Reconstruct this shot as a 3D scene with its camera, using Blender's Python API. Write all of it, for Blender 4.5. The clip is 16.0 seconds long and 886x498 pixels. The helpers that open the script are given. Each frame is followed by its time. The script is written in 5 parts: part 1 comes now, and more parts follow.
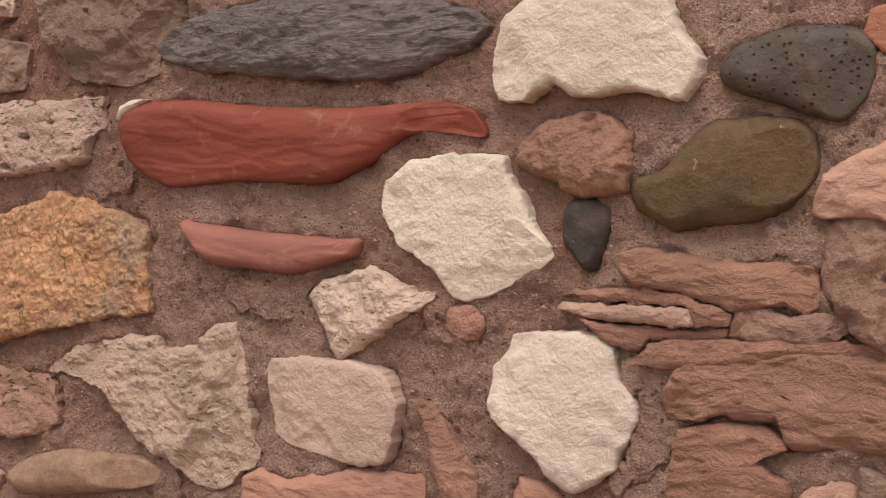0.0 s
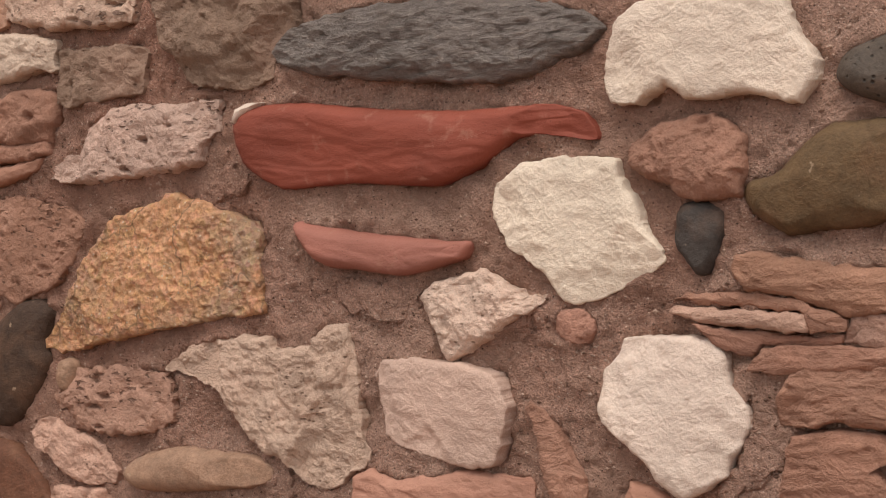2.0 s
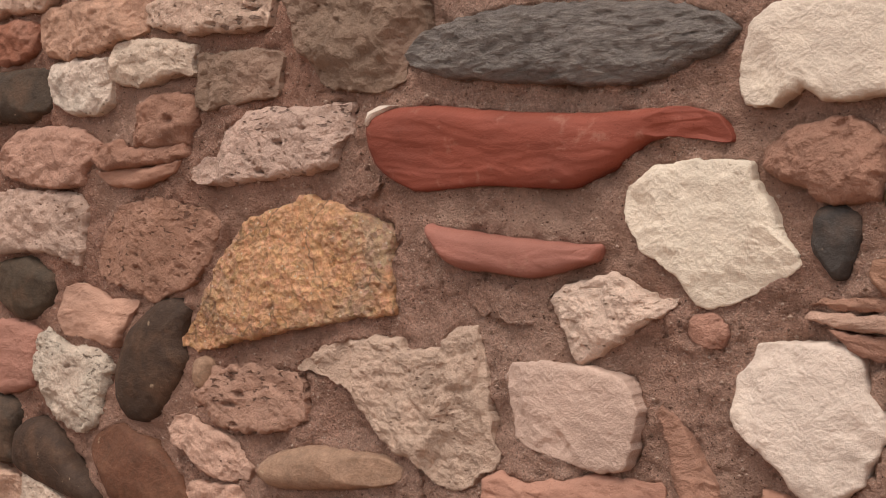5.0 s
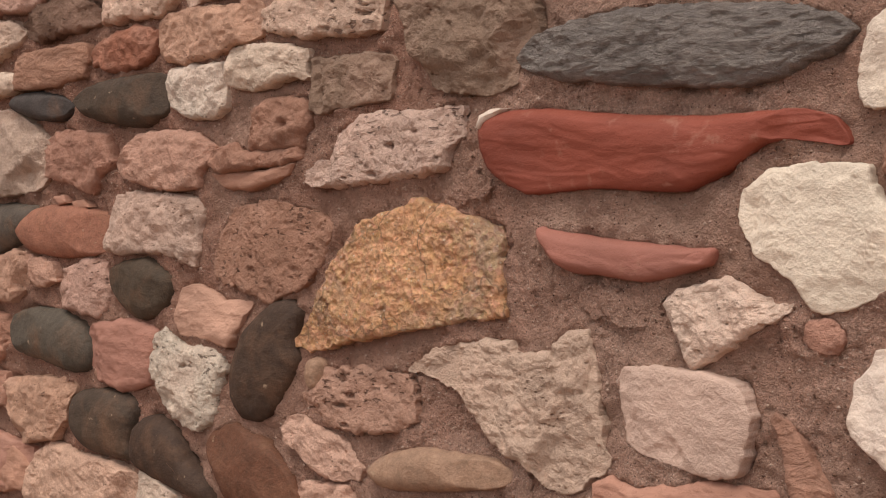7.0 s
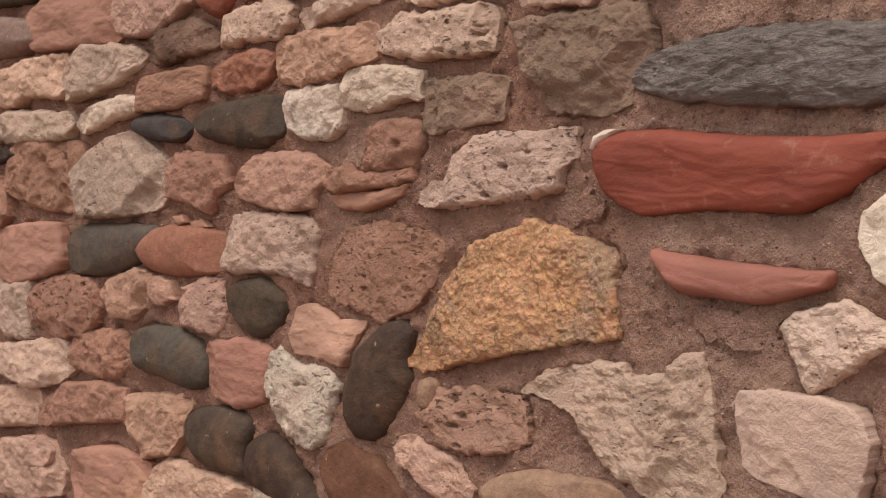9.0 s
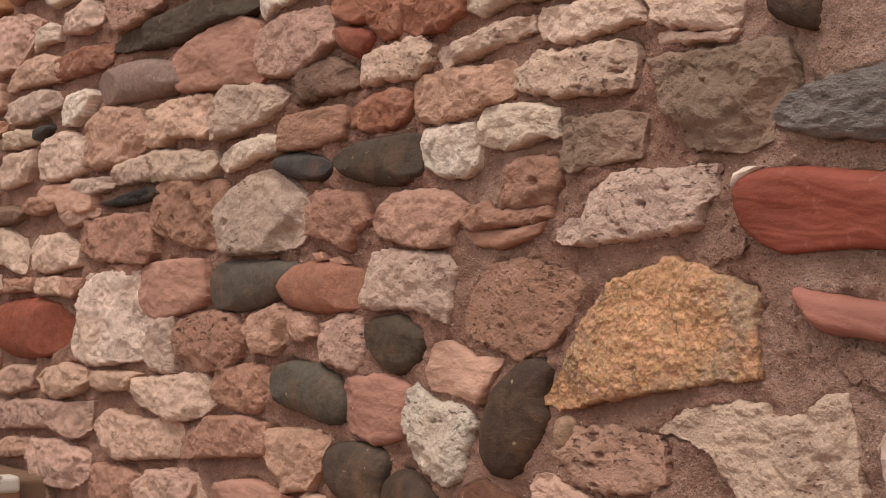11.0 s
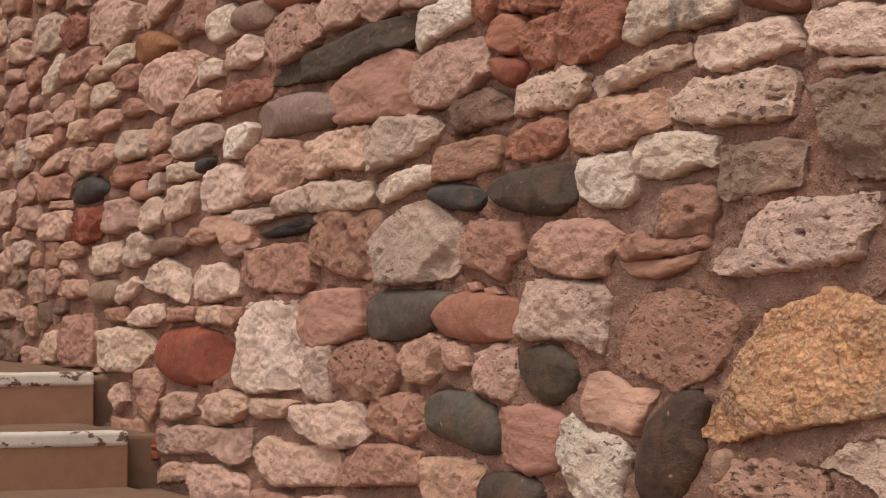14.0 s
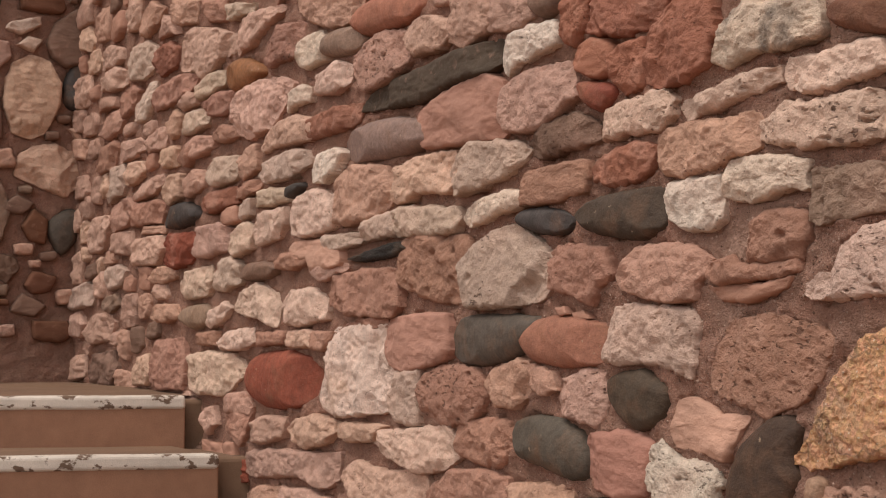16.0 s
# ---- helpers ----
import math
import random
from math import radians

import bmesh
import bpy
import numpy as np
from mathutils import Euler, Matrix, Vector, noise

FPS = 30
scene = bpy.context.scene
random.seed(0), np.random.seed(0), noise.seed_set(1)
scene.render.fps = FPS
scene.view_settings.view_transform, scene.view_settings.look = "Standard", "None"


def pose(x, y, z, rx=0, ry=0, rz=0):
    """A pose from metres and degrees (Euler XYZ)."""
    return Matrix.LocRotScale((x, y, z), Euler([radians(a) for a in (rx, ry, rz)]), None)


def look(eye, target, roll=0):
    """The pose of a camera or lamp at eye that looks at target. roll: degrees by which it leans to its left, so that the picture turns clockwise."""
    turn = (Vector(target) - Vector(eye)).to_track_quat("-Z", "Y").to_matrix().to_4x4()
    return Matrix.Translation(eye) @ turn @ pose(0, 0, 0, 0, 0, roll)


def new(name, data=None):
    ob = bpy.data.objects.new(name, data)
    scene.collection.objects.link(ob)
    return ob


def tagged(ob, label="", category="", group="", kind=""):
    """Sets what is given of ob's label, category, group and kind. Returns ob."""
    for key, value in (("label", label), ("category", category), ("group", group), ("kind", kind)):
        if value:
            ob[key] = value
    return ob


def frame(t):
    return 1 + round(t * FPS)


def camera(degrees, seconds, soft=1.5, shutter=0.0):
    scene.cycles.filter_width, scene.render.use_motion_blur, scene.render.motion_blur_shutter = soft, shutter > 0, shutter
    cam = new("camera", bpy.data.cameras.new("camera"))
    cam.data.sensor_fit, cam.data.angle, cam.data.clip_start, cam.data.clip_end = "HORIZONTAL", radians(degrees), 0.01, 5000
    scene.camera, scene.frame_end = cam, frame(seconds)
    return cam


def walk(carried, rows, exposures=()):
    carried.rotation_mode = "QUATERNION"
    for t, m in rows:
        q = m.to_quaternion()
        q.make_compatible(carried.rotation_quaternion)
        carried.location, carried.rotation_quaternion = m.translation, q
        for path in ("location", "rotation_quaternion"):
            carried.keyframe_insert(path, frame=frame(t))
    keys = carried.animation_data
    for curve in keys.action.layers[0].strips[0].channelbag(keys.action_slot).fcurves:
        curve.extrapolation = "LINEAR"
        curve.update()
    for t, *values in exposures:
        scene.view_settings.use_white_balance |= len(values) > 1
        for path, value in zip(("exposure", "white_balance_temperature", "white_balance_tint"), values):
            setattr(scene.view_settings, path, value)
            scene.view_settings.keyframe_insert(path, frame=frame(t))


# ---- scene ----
# ---- camera ----
cam = camera(33.5, 16.0, 1.1)
EYE = (0.0, -1.53, 1.10)
walk(cam, [
    (0, pose(*EYE, 89.083, 1.833, 30.093)),
    (0.5, pose(*EYE, 89.141, 1.774, 31.106)),
    (1, pose(*EYE, 89.205, 1.719, 32.243)),
    (1.5, pose(*EYE, 89.265, 1.658, 33.436)),
    (2, pose(*EYE, 89.316, 1.606, 34.404)),
    (2.5, pose(*EYE, 89.352, 1.533, 35.400)),
    (3, pose(*EYE, 89.395, 1.452, 36.403)),
    (5.5, pose(*EYE, 89.590, 1.206, 40.521)),
    (6, pose(*EYE, 89.652, 1.151, 41.732)),
    (6.5, pose(*EYE, 89.698, 1.086, 42.760)),
    (7, pose(*EYE, 89.737, 1.011, 43.817)),
    (7.5, pose(*EYE, 89.808, 0.913, 44.900)),
    (8, pose(*EYE, 89.891, 0.812, 45.824)),
    (8.5, pose(*EYE, 90.282, 0.799, 46.934)),
    (9, pose(*EYE, 90.612, 0.705, 48.213)),
    (11.5, pose(*EYE, 92.363, 0.340, 54.727)),
    (12, pose(*EYE, 92.507, 0.277, 55.794)),
    (12.5, pose(*EYE, 92.727, 0.251, 56.670)),
    (13, pose(*EYE, 92.951, 0.222, 57.420)),
    (13.5, pose(*EYE, 93.163, 0.206, 58.563)),
    (14, pose(*EYE, 93.313, 0.136, 59.532)),
    (14.5, pose(*EYE, 93.555, 0.084, 60.549)),
    (15, pose(*EYE, 93.839, 0.045, 61.517)),
    (15.5, pose(*EYE, 93.981, 0.049, 62.290)),
    (16, pose(*EYE, 94.270, -0.028, 62.946)),
])

# ---- light: bright overcast sky, a broad soft sun from above ----
world = bpy.data.worlds.new("world")
scene.world = world
world.use_nodes = True
wt = world.node_tree
sky = wt.nodes.new("ShaderNodeTexSky")
sky.sky_type = "NISHITA"
sky.sun_disc = False
sky.sun_elevation = radians(63)
sky.sun_rotation = radians(168)
soft = wt.nodes.new("ShaderNodeHueSaturation")
soft.inputs["Saturation"].default_value = 0.1
wt.links.new(sky.outputs[0], soft.inputs["Color"])
wt.links.new(soft.outputs[0], wt.nodes["Background"].inputs[0])
wt.nodes["Background"].inputs[1].default_value = 0.15
sun_data = bpy.data.lights.new("sun", "SUN")
sun_data.energy = 1.5
sun_data.angle = radians(28)
sun_data.color = (1.0, 0.92, 0.83)
sun = new("sun", sun_data)
sun.matrix_world = look((0.8, -3.8, 8.0), (0, 0, 0))
scene.view_settings.exposure = 0.35


# ---- materials ----
def srgb(r, g, b):
    return tuple(((v / 255 + 0.055) / 1.055) ** 2.4 if v > 10 else v / 3294 for v in (r, g, b)) + (1.0,)


WHITE, CREAM, GREYCREAM, CREAMPINK = srgb(227, 206, 187), srgb(222, 195, 172), srgb(200, 171, 150), srgb(212, 172, 147)
TUFF, PALEPINK, GREYPALE, PINKGREY = srgb(218, 183, 162), srgb(205, 164, 143), srgb(202, 171, 152), srgb(188, 148, 129)
PINK, SALMON, ROSY, REDPINK = srgb(194, 150, 128), srgb(176, 130, 109), srgb(172, 122, 105), srgb(156, 104, 84)
RED, REDLENS, REDBRICK, BRICK = srgb(138, 70, 54), srgb(156, 100, 85), srgb(142, 76, 58), srgb(166, 110, 87)
GREYCOB, DARKGREY, OLIVE, OLIVEDARK = srgb(90, 79, 69), srgb(74, 66, 61), srgb(102, 79, 55), srgb(80, 65, 52)
BROWN, RUST, SLATE, OCHRE = srgb(76, 57, 45), srgb(116, 77, 57), srgb(166, 151, 143), srgb(222, 168, 126)
TAN, TANLENS, MAUVE, MAUVEBROWN = srgb(150, 122, 103), srgb(162, 129, 106), srgb(140, 112, 101), srgb(128, 98, 82)
ROSEWHITE = srgb(224, 192, 174)
ORANGE, MORTARSTONE, SANDSTONE = srgb(142, 94, 62), srgb(160, 124, 106), srgb(176, 130, 108)
MORTAR = srgb(190, 152, 133)


class Nodes:
    """A short way to write a node material."""

    def __init__(self, name):
        self.mat = bpy.data.materials.new(name)
        self.mat.use_nodes = True
        self.tree = self.mat.node_tree
        self.bsdf = self.tree.nodes["Principled BSDF"]
        self.place = self.tree.nodes.new("ShaderNodeNewGeometry").outputs["Position"]

    def put(self, socket, value):
        if isinstance(value, bpy.types.NodeSocket):
            self.tree.links.new(value, socket)
        else:
            socket.default_value = value

    def stretch(self, x, y, z, turn=0.0):
        n = self.tree.nodes.new("ShaderNodeMapping")
        self.put(n.inputs["Vector"], self.place)
        n.inputs["Scale"].default_value = (x, y, z)
        n.inputs["Rotation"].default_value = (0, turn, 0)
        return n.outputs[0]

    def noise(self, scale, detail=4.0, rough=0.55, vector=None, distort=0.0):
        n = self.tree.nodes.new("ShaderNodeTexNoise")
        self.put(n.inputs["Vector"], vector or self.place)
        n.inputs["Scale"].default_value, n.inputs["Detail"].default_value = scale, detail
        n.inputs["Roughness"].default_value, n.inputs["Distortion"].default_value = rough, distort
        return n.outputs["Fac"]

    def cells(self, scale, feature="F1", vector=None, out="Distance"):
        n = self.tree.nodes.new("ShaderNodeTexVoronoi")
        n.feature = feature
        self.put(n.inputs["Vector"], vector or self.place)
        n.inputs["Scale"].default_value = scale
        return n.outputs[out]

    def ramp(self, value, low, high, a=0.0, b=1.0):
        n = self.tree.nodes.new("ShaderNodeMapRange")
        self.put(n.inputs["Value"], value)
        for i, v in zip((1, 2, 3, 4), (low, high, a, b)):
            n.inputs[i].default_value = v
        return n.outputs[0]

    def math(self, op, a, b):
        n = self.tree.nodes.new("ShaderNodeMath")
        n.operation = op
        self.put(n.inputs[0], a)
        self.put(n.inputs[1], b)
        return n.outputs[0]

    def mix(self, fac, a, b, blend="MIX"):
        n = self.tree.nodes.new("ShaderNodeMix")
        n.data_type, n.blend_type = "RGBA", blend
        self.put(n.inputs[0], fac)
        self.put(n.inputs[6], a)
        self.put(n.inputs[7], b)
        return n.outputs[2]

    def tint(self, colour, value, low, high, a, b):
        """The colour made darker or lighter by a grey pattern, from a to b."""
        g = self.ramp(value, low, high, a, b)
        c = self.tree.nodes.new("ShaderNodeCombineColor")
        for i in range(3):
            self.put(c.inputs[i], g)
        return self.mix(1.0, colour, c.outputs[0], "MULTIPLY")

    def own(self):
        return self.tree.nodes.new("ShaderNodeObjectInfo").outputs["Color"]

    def finish(self, colour, rough, height, depth, strength=1.0):
        self.put(self.bsdf.inputs["Base Color"], colour)
        self.put(self.bsdf.inputs["Roughness"], rough)
        self.bsdf.inputs["Specular IOR Level"].default_value = 0.3
        b = self.tree.nodes.new("ShaderNodeBump")
        b.inputs["Distance"].default_value, b.inputs["Strength"].default_value = depth, strength
        self.put(b.inputs["Height"], height)
        self.put(self.bsdf.inputs["Normal"], b.outputs[0])
        return self.mat


def stone_material(name):
    n = Nodes(name)
    c = n.own()
    dust = MORTAR
    big, mid, fine = n.noise(7, 3), n.noise(38, 5, 0.6), n.noise(260, 4, 0.65)
    c = n.tint(c, big, 0.3, 0.7, 0.86, 1.1)
    if name in ("rough", "stained", "sooty"):
        if name == "stained":
            c = n.mix(n.ramp(n.noise(6, 5, 0.7), 0.52, 0.66, 0, 0.6), c, srgb(196, 152, 122))
        if name == "sooty":
            c = n.mix(n.ramp(n.noise(8, 5, 0.6, None, 0.6), 0.46, 0.6, 0, 0.8), c, srgb(104, 94, 86))
        crack = n.cells(11, "DISTANCE_TO_EDGE", n.stretch(1, 1, 1.8, 0.4))
        warp = n.noise(40, 6, 0.72)
        c = n.tint(c, mid, 0.3, 0.7, 0.82, 1.12)
        c = n.mix(n.ramp(big, 0.52, 0.75, 0, 0.45), c, dust)
        c = n.tint(c, fine, 0.28, 0.6, 0.86, 1.06)
        pit = n.math("MULTIPLY", n.ramp(n.cells(95, "F1", n.stretch(0.8, 1, 1.4, 0.3)), 0.12, 0.26, 1, 0), n.ramp(n.noise(21, 3), 0.52, 0.6))
        # shade inside the pits, painted as a darker brown
        c = n.mix(n.math("MULTIPLY", pit, 0.6), c, srgb(104, 74, 60))
        h = n.math("ADD", n.math("MULTIPLY", warp, 1.0), n.math("MULTIPLY", fine, 0.5))
        h = n.math("SUBTRACT", h, n.math("MULTIPLY", pit, 0.4))
        h = n.math("SUBTRACT", h, n.math("MULTIPLY", n.ramp(crack, 0.0, 0.014, 0.09, 0.0), n.ramp(n.noise(9, 3), 0.5, 0.6)))
        return n.finish(c, 0.93, h, 0.0075)
    if name == "chalk":
        c = n.tint(c, mid, 0.3, 0.7, 0.93, 1.04)
        c = n.mix(n.ramp(n.noise(5, 4), 0.54, 0.75, 0, 0.3), c, srgb(226, 196, 158))
        c = n.tint(c, fine, 0.28, 0.6, 0.92, 1.03)
        flake = n.math("ABSOLUTE", n.math("SUBTRACT", n.noise(9, 5, 0.6, None, 0.8), 0.5), 0.0)
        h = n.math("ADD", n.math("MULTIPLY", n.noise(34, 6, 0.7), 1.0), n.math("MULTIPLY", fine, 0.5))
        h = n.math("ADD", h, n.ramp(flake, 0.0, 0.012, -0.08, 0.0))
        return n.finish(c, 0.92, h, 0.0045)
    if name in ("porous", "holes", "holes2"):
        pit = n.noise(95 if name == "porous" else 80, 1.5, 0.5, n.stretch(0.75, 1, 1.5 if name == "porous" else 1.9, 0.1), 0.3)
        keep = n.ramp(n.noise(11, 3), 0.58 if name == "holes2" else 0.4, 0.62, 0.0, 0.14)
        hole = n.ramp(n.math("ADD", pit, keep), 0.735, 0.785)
        c = n.tint(c, mid, 0.3, 0.7, 0.82, 1.12)
        c = n.mix(n.ramp(big, 0.5, 0.75, 0, 0.5), c, dust)
        c = n.tint(c, fine, 0.3, 0.6, 0.85, 1.05)
        # hollows tinted dark brown: their inner shade is put into the colour
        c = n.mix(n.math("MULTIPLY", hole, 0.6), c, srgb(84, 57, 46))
        h = n.math("ADD", n.math("MULTIPLY", n.noise(30, 6, 0.7), 1.1), n.math("MULTIPLY", fine, 0.3))
        h = n.math("SUBTRACT", h, n.math("MULTIPLY", hole, 0.9))
        return n.finish(c, 0.94, h, 0.014)
    if name == "crystal":
        g = n.cells(110, "F1", None, "Color")
        grain = n.cells(110)
        c = n.mix(n.ramp(n.noise(5.5, 5, 0.6), 0.5, 0.62, 0, 0.65), c, srgb(190, 160, 136))
        c = n.mix(0.1, c, g, "SOFT_LIGHT")
        c = n.tint(c, n.noise(60, 6, 0.75), 0.3, 0.65, 0.72, 1.3)
        vein = n.math("ABSOLUTE", n.math("SUBTRACT", n.noise(5, 4, 0.6), 0.5), 0.0)
        c = n.tint(c, vein, 0.0, 0.012, 0.5, 1.0)
        c = n.mix(n.ramp(n.cells(75), 0.1, 0.16, 0.7, 0), c, srgb(240, 222, 196))
        c = n.mix(n.ramp(n.noise(48, 3), 0.64, 0.74, 0, 0.7), c, srgb(96, 60, 34))
        h = n.math("ADD", n.math("MULTIPLY", n.noise(55, 6, 0.75), 1.4), n.math("MULTIPLY", grain, 0.5))
        return n.finish(c, 0.8, h, 0.014)
    if name in ("strata", "slate"):
        k = 4 if name == "slate" else 1.7
        lines = n.noise(34 if name == "slate" else 26, 8, 0.78 if name == "slate" else 0.68, n.stretch(1, 1, k, 0.06), 0.5)
        c = n.tint(c, lines, 0.32, 0.66, 0.5 if name == "slate" else 0.88, 1.4 if name == "slate" else 1.08)
        if name == "slate":
            c = n.mix(n.ramp(n.noise(5, 4), 0.5, 0.64, 0, 0.65), c, srgb(132, 106, 84))
        else:
            c = n.mix(n.ramp(mid, 0.55, 0.7, 0, 0.5), c, PINK)
        c = n.tint(c, fine, 0.3, 0.65, 0.88, 1.08)
        h = n.math("ADD", n.math("MULTIPLY", lines, 1.4), n.math("MULTIPLY", fine, 0.3))
        return n.finish(c, 0.85 if name == "strata" else 0.7, h, 0.012 if name == "strata" else 0.018)
    if name in ("sand", "flowing"):
        lines = n.noise(17, 7, 0.62, n.stretch(0.7, 1, 2.6, -0.08), 0.2)
        c = n.tint(c, lines, 0.3, 0.7, 0.88, 1.08)
        c = n.mix(n.ramp(mid, 0.6, 0.78, 0, 0.35), c, PINK)
        c = n.tint(c, n.cells(150), 0.05, 0.2, 0.75, 1.0)
        h = n.math("ADD", lines, n.math("MULTIPLY", fine, 0.5))
        return n.finish(c, 0.86, h, 0.004) if name == "sand" else n.finish(c, 0.66, h, 0.0018)
    if name == "knobbly":
        c = n.tint(c, mid, 0.3, 0.7, 0.82, 1.14)
        c = n.tint(c, fine, 0.3, 0.65, 0.86, 1.06)
        h = n.math("ADD", n.noise(24, 7, 0.66), n.math("MULTIPLY", fine, 0.3))
        return n.finish(c, 0.92, h, 0.016)
    # river cobbles, worn smooth
    c = n.tint(c, mid, 0.3, 0.7, 0.8, 1.16)
    c = n.mix(n.ramp(n.noise(13, 5, 0.6, None, 0.4), 0.5, 0.74, 0, 0.5), c, srgb(134, 98, 74))
    c = n.tint(c, n.noise(95, 5, 0.7), 0.3, 0.66, 0.8, 1.12)
    c = n.tint(c, fine, 0.3, 0.65, 0.86, 1.08)
    scratch = n.math("ABSOLUTE", n.math("SUBTRACT", n.noise(5.5, 3, 0.5, None, 0.7), 0.5), 0.0)
    c = n.tint(c, scratch, 0.0, 0.004, 0.85, 1.0)
    if name == "pebble":
        hole = n.math("MULTIPLY", n.ramp(n.cells(120), 0.14, 0.28, 1, 0), n.ramp(n.noise(50, 2), 0.4, 0.48))
        # near-black tint stands in for the shade within each pit
        c = n.mix(n.math("MULTIPLY", hole, 0.8), c, srgb(40, 34, 28))
        h = n.math("SUBTRACT", n.math("MULTIPLY", fine, 0.3), n.math("MULTIPLY", hole, 0.5))
        return n.finish(c, 0.62, h, 0.004)
    chip = n.ramp(n.noise(60, 3), 0.7, 0.74, 0, 0.6)
    c = n.mix(chip, c, srgb(176, 150, 124))
    h = n.math("ADD", n.math("MULTIPLY", n.noise(26, 5), 0.9), n.math("MULTIPLY", fine, 0.25))
    h = n.math("ADD", h, n.ramp(scratch, 0.0, 0.006, -0.04, 0.0))
    return n.finish(c, 0.74, h, 0.007)


def mortar_material():
    n = Nodes("mortar")
    big, mid, clump = n.noise(2.3, 4), n.noise(13, 5, 0.6), n.noise(42, 4, 0.6)
    grit, fine = n.noise(330, 3, 0.7), n.noise(120, 5, 0.7)
    trowelled = n.ramp(n.noise(4.2, 4, 0.6), 0.46, 0.6)
    east = n.tree.nodes.new("ShaderNodeSeparateXYZ")
    n.put(east.inputs[0], n.place)
    batch = n.math("ADD", n.ramp(east.outputs[0], -2.4, -1.2, 0.3, 0.0), big)
    c = n.mix(n.ramp(batch, 0.46, 0.7), MORTAR, srgb(176, 130, 110))
    c = n.mix(n.ramp(mid, 0.46, 0.66, 0, 0.6), c, srgb(158, 120, 102))
    c = n.tint(c, clump, 0.3, 0.68, 0.87, 1.12)
    c = n.tint(c, fine, 0.3, 0.66, 0.78, 1.12)
    sandy = n.tint(c, grit, 0.34, 0.6, 0.74, 1.18)
    sandy = n.mix(n.ramp(n.cells(230), 0.10, 0.21, 0.85, 0), sandy, srgb(216, 194, 176))
    smooth = n.tint(c, grit, 0.34, 0.6, 0.84, 1.08)
    c = n.mix(trowelled, sandy, smooth)
    c = n.mix(n.math("MULTIPLY", trowelled, 0.3), c, srgb(174, 138, 118))
    c = n.mix(n.ramp(n.math("ADD", n.cells(105), n.math("MULTIPLY", fine, 0.12)), 0.14, 0.2, 0.85, 0), c, srgb(66, 46, 39))
    h = n.math("ADD", n.math("MULTIPLY", fine, 0.9), n.math("MULTIPLY", grit, 0.8))
    h = n.math("ADD", h, n.math("MULTIPLY", clump, 1.3))
    h = n.math("ADD", h, mid)
    return n.finish(c, 0.97, h, 0.012)


KINDS = ("rough", "chalk", "stained", "sooty", "porous", "holes", "holes2", "crystal", "strata", "slate", "sand", "knobbly", "pebble", "smooth", "flowing")
STONE = {k: stone_material(k) for k in KINDS}
STONE["lump"] = mortar_material()


def concrete_material(name, tone, worn=None):
    n = Nodes(name)
    big, mid, fine = n.noise(3.0, 4), n.noise(20, 5), n.noise(300, 3)
    c = n.tint(tone, big, 0.3, 0.7, 0.86, 1.1)
    c = n.tint(c, mid, 0.3, 0.7, 0.9, 1.06)
    c = n.tint(c, fine, 0.3, 0.7, 0.92, 1.05)
    if worn:
        gone = n.ramp(n.noise(17, 5, 0.6, n.stretch(1, 1, 1.6)), 0.56, 0.6)
        c = n.mix(gone, c, worn)
    h = n.math("ADD", n.math("MULTIPLY", mid, 0.6), n.math("MULTIPLY", fine, 0.25))
    return n.finish(c, 0.88, h, 0.004)


MORTAR_MAT = STONE["lump"]
STEP_MAT = concrete_material("painted concrete", srgb(146, 106, 83))
TREAD_MAT = concrete_material("dusty concrete", srgb(124, 96, 76))
PAINT_MAT = concrete_material("worn white paint", srgb(206, 192, 178), srgb(108, 86, 71))
EARTH_MAT = concrete_material("packed earth", srgb(140, 106, 84))


# ---- noise over whole arrays of places on a wall face ----
_dice = np.random.RandomState(7)
_PERM = np.tile(_dice.permutation(256), 3)
_TURN = _dice.uniform(0, math.tau, 256)
_GX, _GY = np.cos(_TURN), np.sin(_TURN)
_JX, _JY, _JR = _dice.uniform(0, 1, 256), _dice.uniform(0, 1, 256), _dice.uniform(0, 1, 256)


def waves(x, y):
    """Gradient noise, about -0.7 to 0.7."""
    xi, yi = np.floor(x).astype(int), np.floor(y).astype(int)
    fx, fy = x - xi, y - yi
    sx, sy = fx * fx * fx * (fx * (fx * 6 - 15) + 10), fy * fy * fy * (fy * (fy * 6 - 15) + 10)

    def corner(a, b):
        k = _PERM[_PERM[(xi + a) & 255] + ((yi + b) & 255)]
        return _GX[k] * (fx - a) + _GY[k] * (fy - b)

    top, low = corner(0, 1), corner(0, 0)
    low = low + (corner(1, 0) - low) * sx
    top = top + (corner(1, 1) - top) * sx
    return low + (top - low) * sy


def rough_waves(x, y, octaves=4, gain=0.55):
    total, size = 0.0, 1.0
    for k in range(octaves):
        total = total + size * waves(x * 2.03 ** k + 17.3 * k, y * 2.03 ** k - 9.1 * k)
        size *= gain
    return total


def cells_of(x, y):
    """Distance to the nearest and second nearest scattered point, and a random number that belongs to the nearest."""
    xi, yi = np.floor(x).astype(int), np.floor(y).astype(int)
    f1, f2, own = np.full(x.shape, 9.0), np.full(x.shape, 9.0), np.zeros(x.shape)
    for a in (-1, 0, 1):
        for b in (-1, 0, 1):
            k = _PERM[_PERM[(xi + a) & 255] + ((yi + b) & 255)]
            d = np.hypot(xi + a + _JX[k] - x, yi + b + _JY[k] - y)
            closer = d < f1
            f2 = np.where(closer, f1, np.minimum(f2, d))
            own = np.where(closer, _JR[k], own)
            f1 = np.where(closer, d, f1)
    return f1, f2, own


